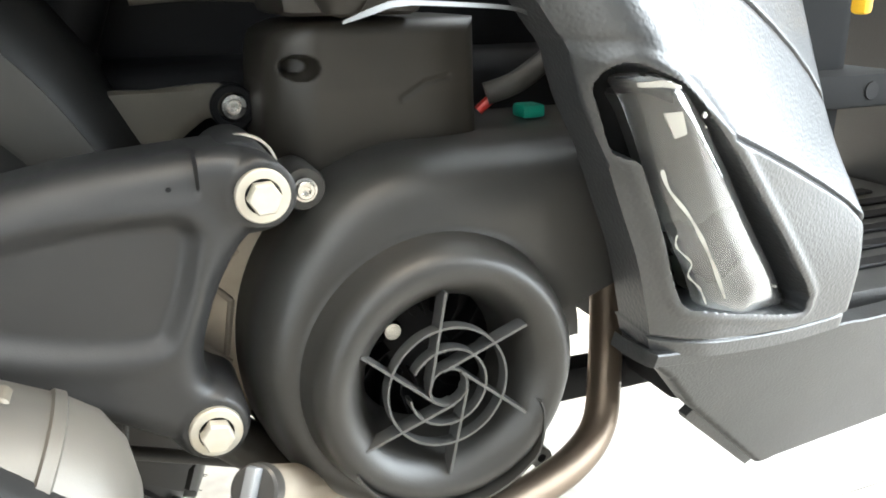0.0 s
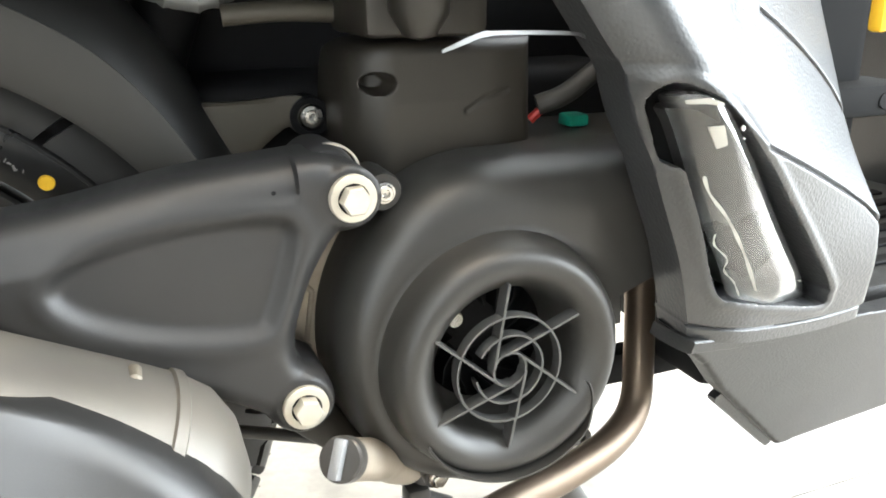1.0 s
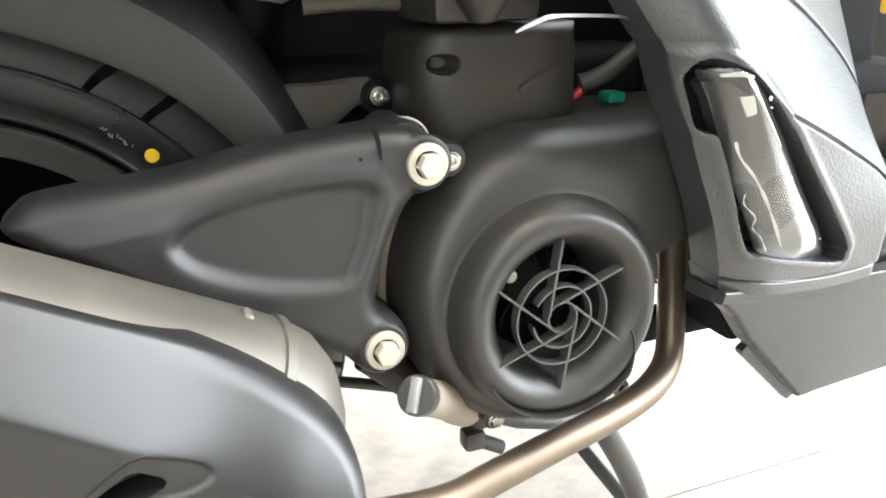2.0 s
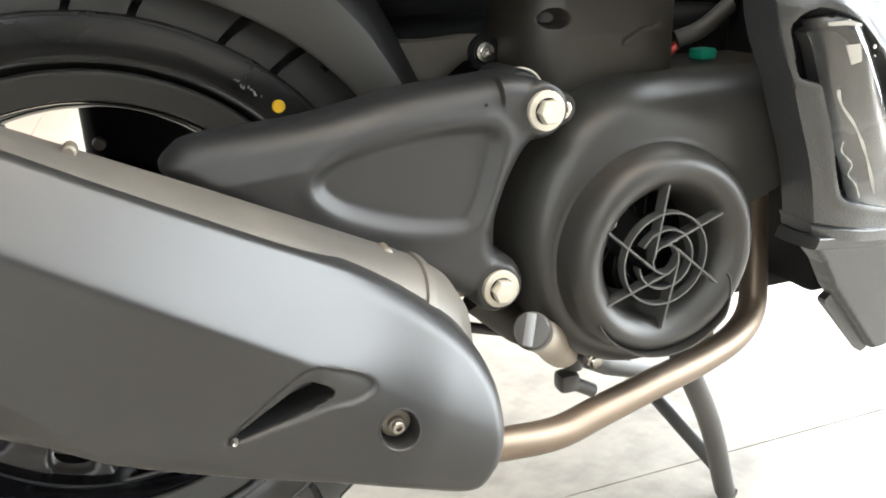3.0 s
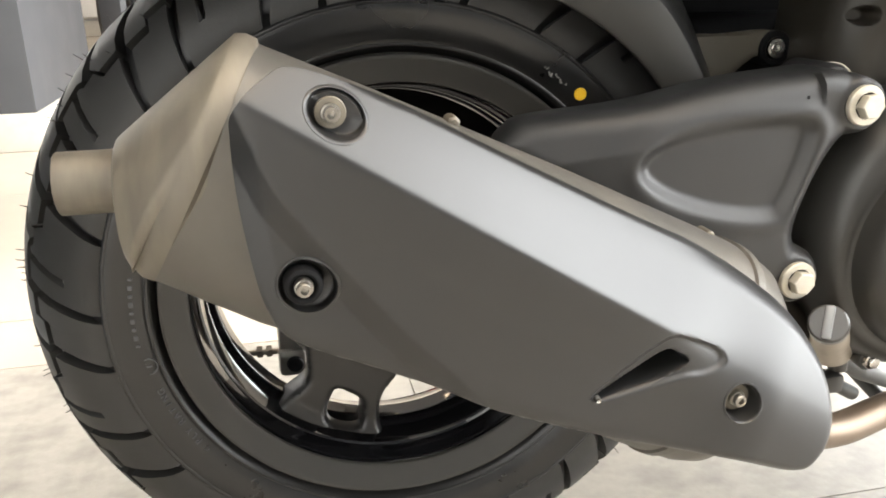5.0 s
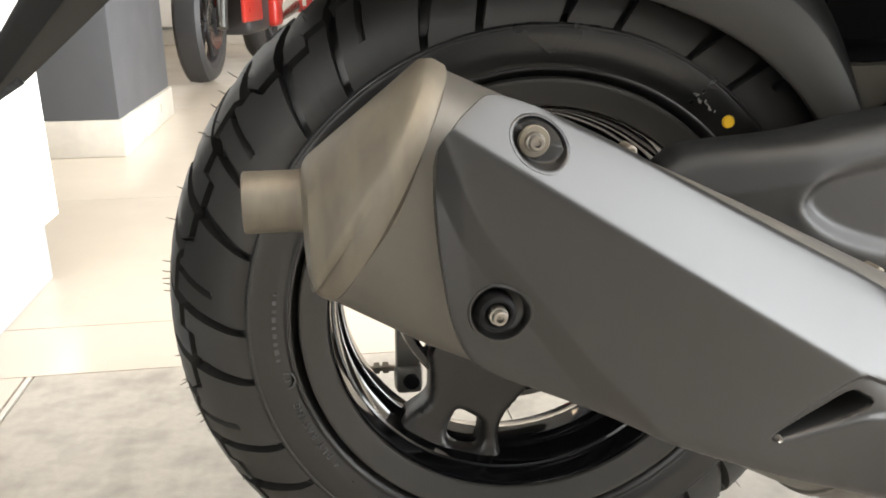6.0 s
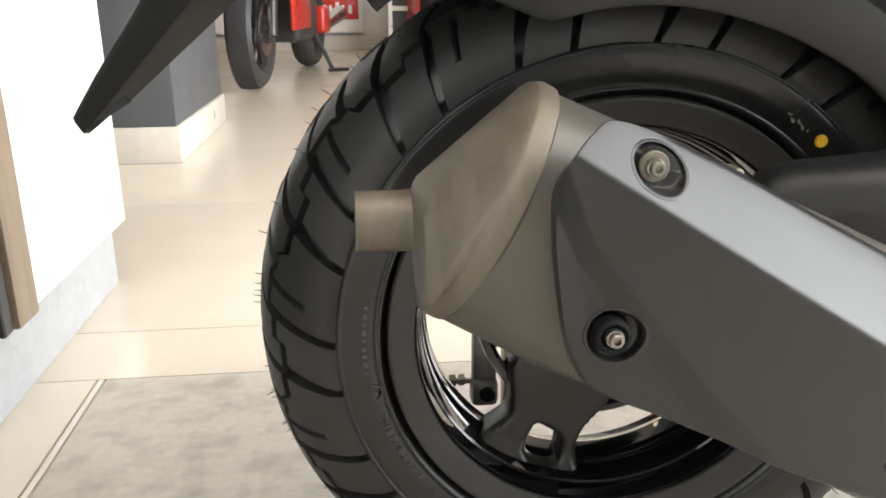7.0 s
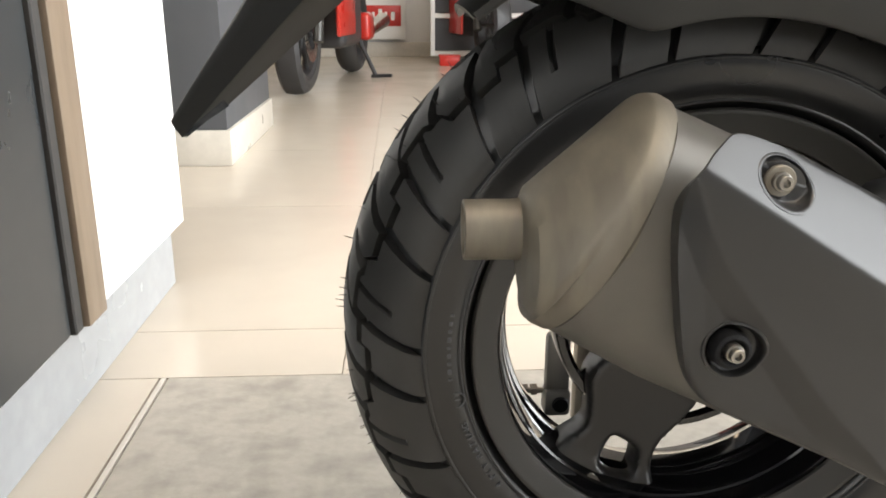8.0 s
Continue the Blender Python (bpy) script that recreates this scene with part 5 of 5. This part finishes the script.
def panel_grid(bm, nu, nv):
    """The skin from its rear edge to its rounded front, row by row, with a returned rim behind."""
    run = np.linspace(0, 1, nu)
    rows = []
    for j in range(nv):
        f = (j / (nv - 1)) ** 1.25
        left = 0.25
        for _ in range(6):
            z = float(foot(np.array(left)))
            left = float(curve(np.array(z + (0.585 - z) * f), [p[0] for p in LEFT], [p[1] for p in LEFT]))
        a = left + (0.462 - left) * run
        b = foot(a) + (0.585 - foot(a)) * f
        y = panel_face(a, b, np.full(nu, 0.05) if 0 < j < nv - 1 else np.full(nu, 0.001))
        rows.append([(p, q, r) for p, q, r in zip(a, y, b)])
    skin(bm, [[(x, y + 0.03, z + 0.002) for x, y, z in rows[0]]] + rows, False)
    edge = [r[0] for r in rows]
    skin(bm, [edge, [(x + 0.0005, y + 0.004, z) for x, y, z in edge], [(x + 0.003, y + 0.033, z) for x, y, z in edge], [(x + 0.06, y + 0.040, z) for x, y, z in edge]], False)


bm = bmesh.new()
panel_grid(bm, 340, 300)
panel = piece("side_panel", bm, PANEL, "grained matt black side body panel", 40)
# black sheet over the bay floor, put in for the recess's deep shade
bm = bmesh.new()
relief(bm, lamp_bay, lambda a, b, d: panel_y(a, b) + 0.033, lambda a, b: panel_y(a, b) + 0.037, 0.004)
part("recess_liner", bm, DARK, panel, "black sheet painted as the shade in the lamp recess")
# rear indicator
lens_line = smooth_line([(0.2054, 0.4505), (0.2175, 0.4531), (0.2284, 0.4490), (0.2425, 0.4372), (0.2577, 0.4213), (0.2725, 0.4053), (0.3062, 0.3652), (0.3399, 0.3257), (0.3510, 0.3125), (0.3430, 0.3088), (0.3083, 0.3166), (0.2768, 0.3260),
                         (0.2661, 0.3426), (0.2448, 0.3786), (0.2261, 0.4146), (0.2123, 0.4389)], 5, True)


def lens_face(a, b, d):
    y = panel_y(a, b) + 0.003 - 0.003 * step(d, 0, 0.010)
    edge = np.interp(b, [0.3168, 0.3359, 0.3732, 0.407, 0.427, 0.4457], [0.3023, 0.3010, 0.2727, 0.2492, 0.2362, 0.2226])
    past = a - edge
    return y + rounded(d, 0.003) - 0.003 + 0.26 * 0.5 * (past + np.sqrt(past ** 2 + 0.005 ** 2)) + 0.18 * np.clip(-past, 0, 1)


bm = bmesh.new()
relief(bm, lens_line, lens_face, lambda a, b: panel_y(a, b) + 0.011, 0.0011)
indicator = piece("turn_indicator", bm, LENS, "smoky clear turn indicator lens with peeling film", 40)
bm = bmesh.new()
bulb_line = [(c[0] * 0.9 + 0.0275, c[1] * 0.9 + 0.0378) for c in lens_line]
relief(bm, bulb_line, lambda a, b, d: panel_y(a, b) + 0.016 + 0 * a, lambda a, b: panel_y(a, b) + 0.026, 0.003)
part("reflector", bm, REFLECT, indicator, "grey reflector behind the lens")


def on_lens(a, b):
    return float(lens_face(np.array([a]), np.array([b]), np.array([0.02]))[0])


bm = bmesh.new()
fl = smooth_line([(0.2315, 0.4073), (0.2372, 0.3970), (0.2485, 0.3841), (0.2593, 0.3699), (0.2710, 0.3529), (0.2838, 0.3327)], 6)
rows = []
for i, (a, b) in enumerate(fl):
    y = on_lens(a, b) - 0.0008
    w = 0.0009 * (0.8 + 0.4 * math.sin(i * 0.8))
    rows.append([(a - w, y, b), (a + w, y - 0.0008, b + 0.0004), (a + w, y + 0.0004, b + 0.0004)])
skin(bm, rows, True, (True, True))
part("film_edge", bm, FILM, indicator, "curled edge of protective film")
bm = bmesh.new()
fl = smooth_line([(0.2480, 0.3720), (0.2500, 0.3650), (0.2590, 0.3560), (0.2600, 0.3480), (0.2680, 0.3400), (0.2740, 0.3300)], 5)
rows = []
for i, (a, b) in enumerate(fl):
    y = on_lens(a, b) - 0.0004
    w = 0.0005 * (0.8 + 0.5 * math.sin(i * 1.7))
    rows.append([(a - w, y, b), (a + w, y - 0.0004, b + 0.0003), (a + w, y + 0.0004, b + 0.0003)])
skin(bm, rows, True, (True, True))
part("film_edge", bm, FILM, indicator, "torn edge of protective film")
rng = random.Random(11)
for k in range(14):
    f = rng.random()
    a, b = 0.226 + 0.088 * f + rng.uniform(-0.004, 0.016), 0.438 - 0.110 * f
    q = rng.uniform(0.0003, 0.0009)
    bm = bmesh.new()
    revolve(bm, [(0, 0.0001), (0.0001, q * 0.7), (0.0008, q)], (a, on_lens(a, b) - 0.0003, b), (0, 1, 0), 8)
    part("film_bubble", bm, FILM, indicator, "pale bubble under the film")
for flake in ([(0.2225, 0.4357), (0.2293, 0.4366), (0.2349, 0.4258), (0.2308, 0.4235), (0.2270, 0.4290)], [(0.2425, 0.4330), (0.2445, 0.4320), (0.2455, 0.4345), (0.2435, 0.4352)], [(0.2100, 0.4490), (0.2180, 0.4505), (0.2260, 0.4480), (0.2265, 0.4465), (0.2180, 0.4475), (0.2110, 0.4470)]):
    bm = bmesh.new()
    relief(bm, flake, lambda a, b, d: lens_face(a, b, d * 0 + 0.02) - 0.0004, lambda a, b: lens_face(a, b, a * 0 + 0.02) + 0.0006, 0.0006)
    part("film_flake", bm, FILM, indicator, "pale torn flake of film")

# lower side panel and foot board
low_line = [(0.2530, 0.2930), (0.2600, 0.2870), (0.2738, 0.2756), (0.3021, 0.2451), (0.4064, 0.1531), (0.4150, 0.1515), (0.4241, 0.1530), (0.4816, 0.1516), (0.5577, 0.1497), (0.66, 0.149), (0.66, 0.270), (0.4635, 0.2740), (0.43, 0.278), (0.36, 0.282), (0.305, 0.2890)]


def low_face(a, b, d):
    y = 0.320 + 0.36 * (0.29 - b) + 0.10 * (a - 0.258)
    return y + rounded(d, 0.0025)


bm = bmesh.new()
relief(bm, low_line, low_face, lambda a, b: low_face(a, b, a * 0 + 1) + 0.016, 0.0016)
low = piece("lower_side_panel", bm, PANELS, "grained dark grey lower side panel", 35)
bm = bmesh.new()
rings = []
for k in range(60):
    a = 0.2510 + 0.4095 * k / 59
    top = float(curve(np.array(a), [0.24, 0.305, 0.36, 0.42, 0.46, 0.66], [0.3045, 0.2940, 0.2875, 0.2835, 0.2800, 0.2750]))
    sec = []
    for z, dy in ((top - 0.0100, 0.004), (top - 0.0098, -0.0015), (top - 0.0088, -0.0028), (top - 0.0014, -0.0028), (top - 0.0003, -0.0018), (top, 0.0), (top, 0.014), (top - 0.0095, 0.014)):
        sec.append((a, 0.320 + 0.36 * (0.29 - z) + 0.10 * (a - 0.258) + dy, z))
    if k == 0:  # turned in round the rear corner
        rings.append([(x - 0.0036, y + 0.019, z) for x, y, z in sec])
        rings.append([(x - 0.0030, y + 0.012, z) for x, y, z in sec])
        rings.append([(x - 0.0016, y + 0.003, z) for x, y, z in sec])
    rings.append(sec)
skin(bm, rings, True, (True, True))
part("top_lip", bm, PANELS, low, "raised grained lip")
bm = bmesh.new()
relief(bm, [(0.3190, 0.2345), (0.3135, 0.2275), (0.3160, 0.2230), (0.4085, 0.1435), (0.4140, 0.1480), (0.3600, 0.1950)], lambda a, b, d: 0.330 + 0.36 * (0.29 - b) + 0.1 * (a - 0.258), lambda a, b: 0.338 + 0.36 * (0.29 - b) + 0.1 * (a - 0.258), 0.002)
part("lower_flange", bm, PANELS, low)
bm = bmesh.new()
block(bm, (0.43, 0.37, 0.262), (0.78, 0.66, 0.285), 0.006, 2)
foot = piece("foot_board", bm, PANELS, "ribbed dark foot board")
for k in range(7):
    bm = bmesh.new()
    block(bm, (0.44, 0.40 + 0.032 * k, 0.2855), (0.70, 0.414 + 0.032 * k, 0.2885), 0.001, 1)
    part("rubber_rib", bm, DARK, foot)
bm = bmesh.new()
block(bm, (0.74, 0.34, 0.27), (0.80, 0.68, 0.85), 0.02, 3)
piece("leg_shield", bm, PANELS, "grained dark inner leg shield")
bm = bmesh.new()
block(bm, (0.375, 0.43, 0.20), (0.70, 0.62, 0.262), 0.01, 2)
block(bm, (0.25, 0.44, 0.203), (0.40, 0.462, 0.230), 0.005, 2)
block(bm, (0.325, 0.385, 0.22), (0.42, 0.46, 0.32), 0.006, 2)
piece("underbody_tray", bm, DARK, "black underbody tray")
bm = bmesh.new()
block(bm, (0.34, 0.43, 0.285), (0.50, 0.66, 0.66), 0.02, 3)
block(bm, (0.36, 0.405, 0.405), (0.52, 0.66, 0.43), 0.006, 2)
front = piece("seat_base_front", bm, MATT, "dark grey panel below the seat front")
# no opening here: a dark disc paints the hole's shade on the strip
bm = bmesh.new()
revolve(bm, [(-0.001, 0.0001), (-0.001, 0.006), (0.002, 0.007)], (0.488, 0.405, 0.4175), (0, 1, 0), 20)
part("hole", bm, DARK, front, "dark round disc painted as a shaded hole")
bm = bmesh.new()
block(bm, (0.432, 0.372, 0.470), (0.440, 0.384, 0.53), 0.003, 2)
piece("yellow_trim", bm, YELLOW, "yellow trim strip")

# ---- floor tiles ----
def lay(name, mat, xs, ys, size, label):
    """Tiles with open joints; alike tiles share their mesh."""
    first = None
    for i in range(len(xs) - 1):
        for j in range(len(ys) - 1):
            w, h = xs[i + 1] - xs[i], ys[j + 1] - ys[j]
            bm = bmesh.new()
            block(bm, (0.0009, 0.0009, -0.0040), (w - 0.0009, h - 0.0009, 0.0), 0)
            ob = part(name, bm, mat, floor)
            ob.location = (xs[i], ys[j], 0.0)


S = 0.8
xs = [X0] + [-2.915 + S * k for k in range(9) if -2.915 + S * k < X1 - 0.05] + [X1]
ys = [0.967, 1.132] + [1.132 + S * k for k in range(1, 9) if 1.132 + S * k < Y1 - 0.05] + [Y1]
lay("floor_tile", FLOOR, xs, ys, S, "")
bm = bmesh.new()
block(bm, (-0.764, Y0, -0.004), (-0.7575, 0.966, 0.0004), 0)
structure("trim_floor_strip", bm, BEIGE, "thin pale strip beside the stone tiles")
lay("floor_tile", FLOOR, [X0, -2.367, -1.567, -0.767], [Y0, -2.23, -1.43, -0.63, 0.167, 0.967], S, "")
lay("stone_tile", STONE, [-0.755, -0.155, 1.045, 2.245, X1], [Y0, -2.518, -1.918, -1.318, -0.718, -0.118, 0.482, 0.967], 0.6, "")
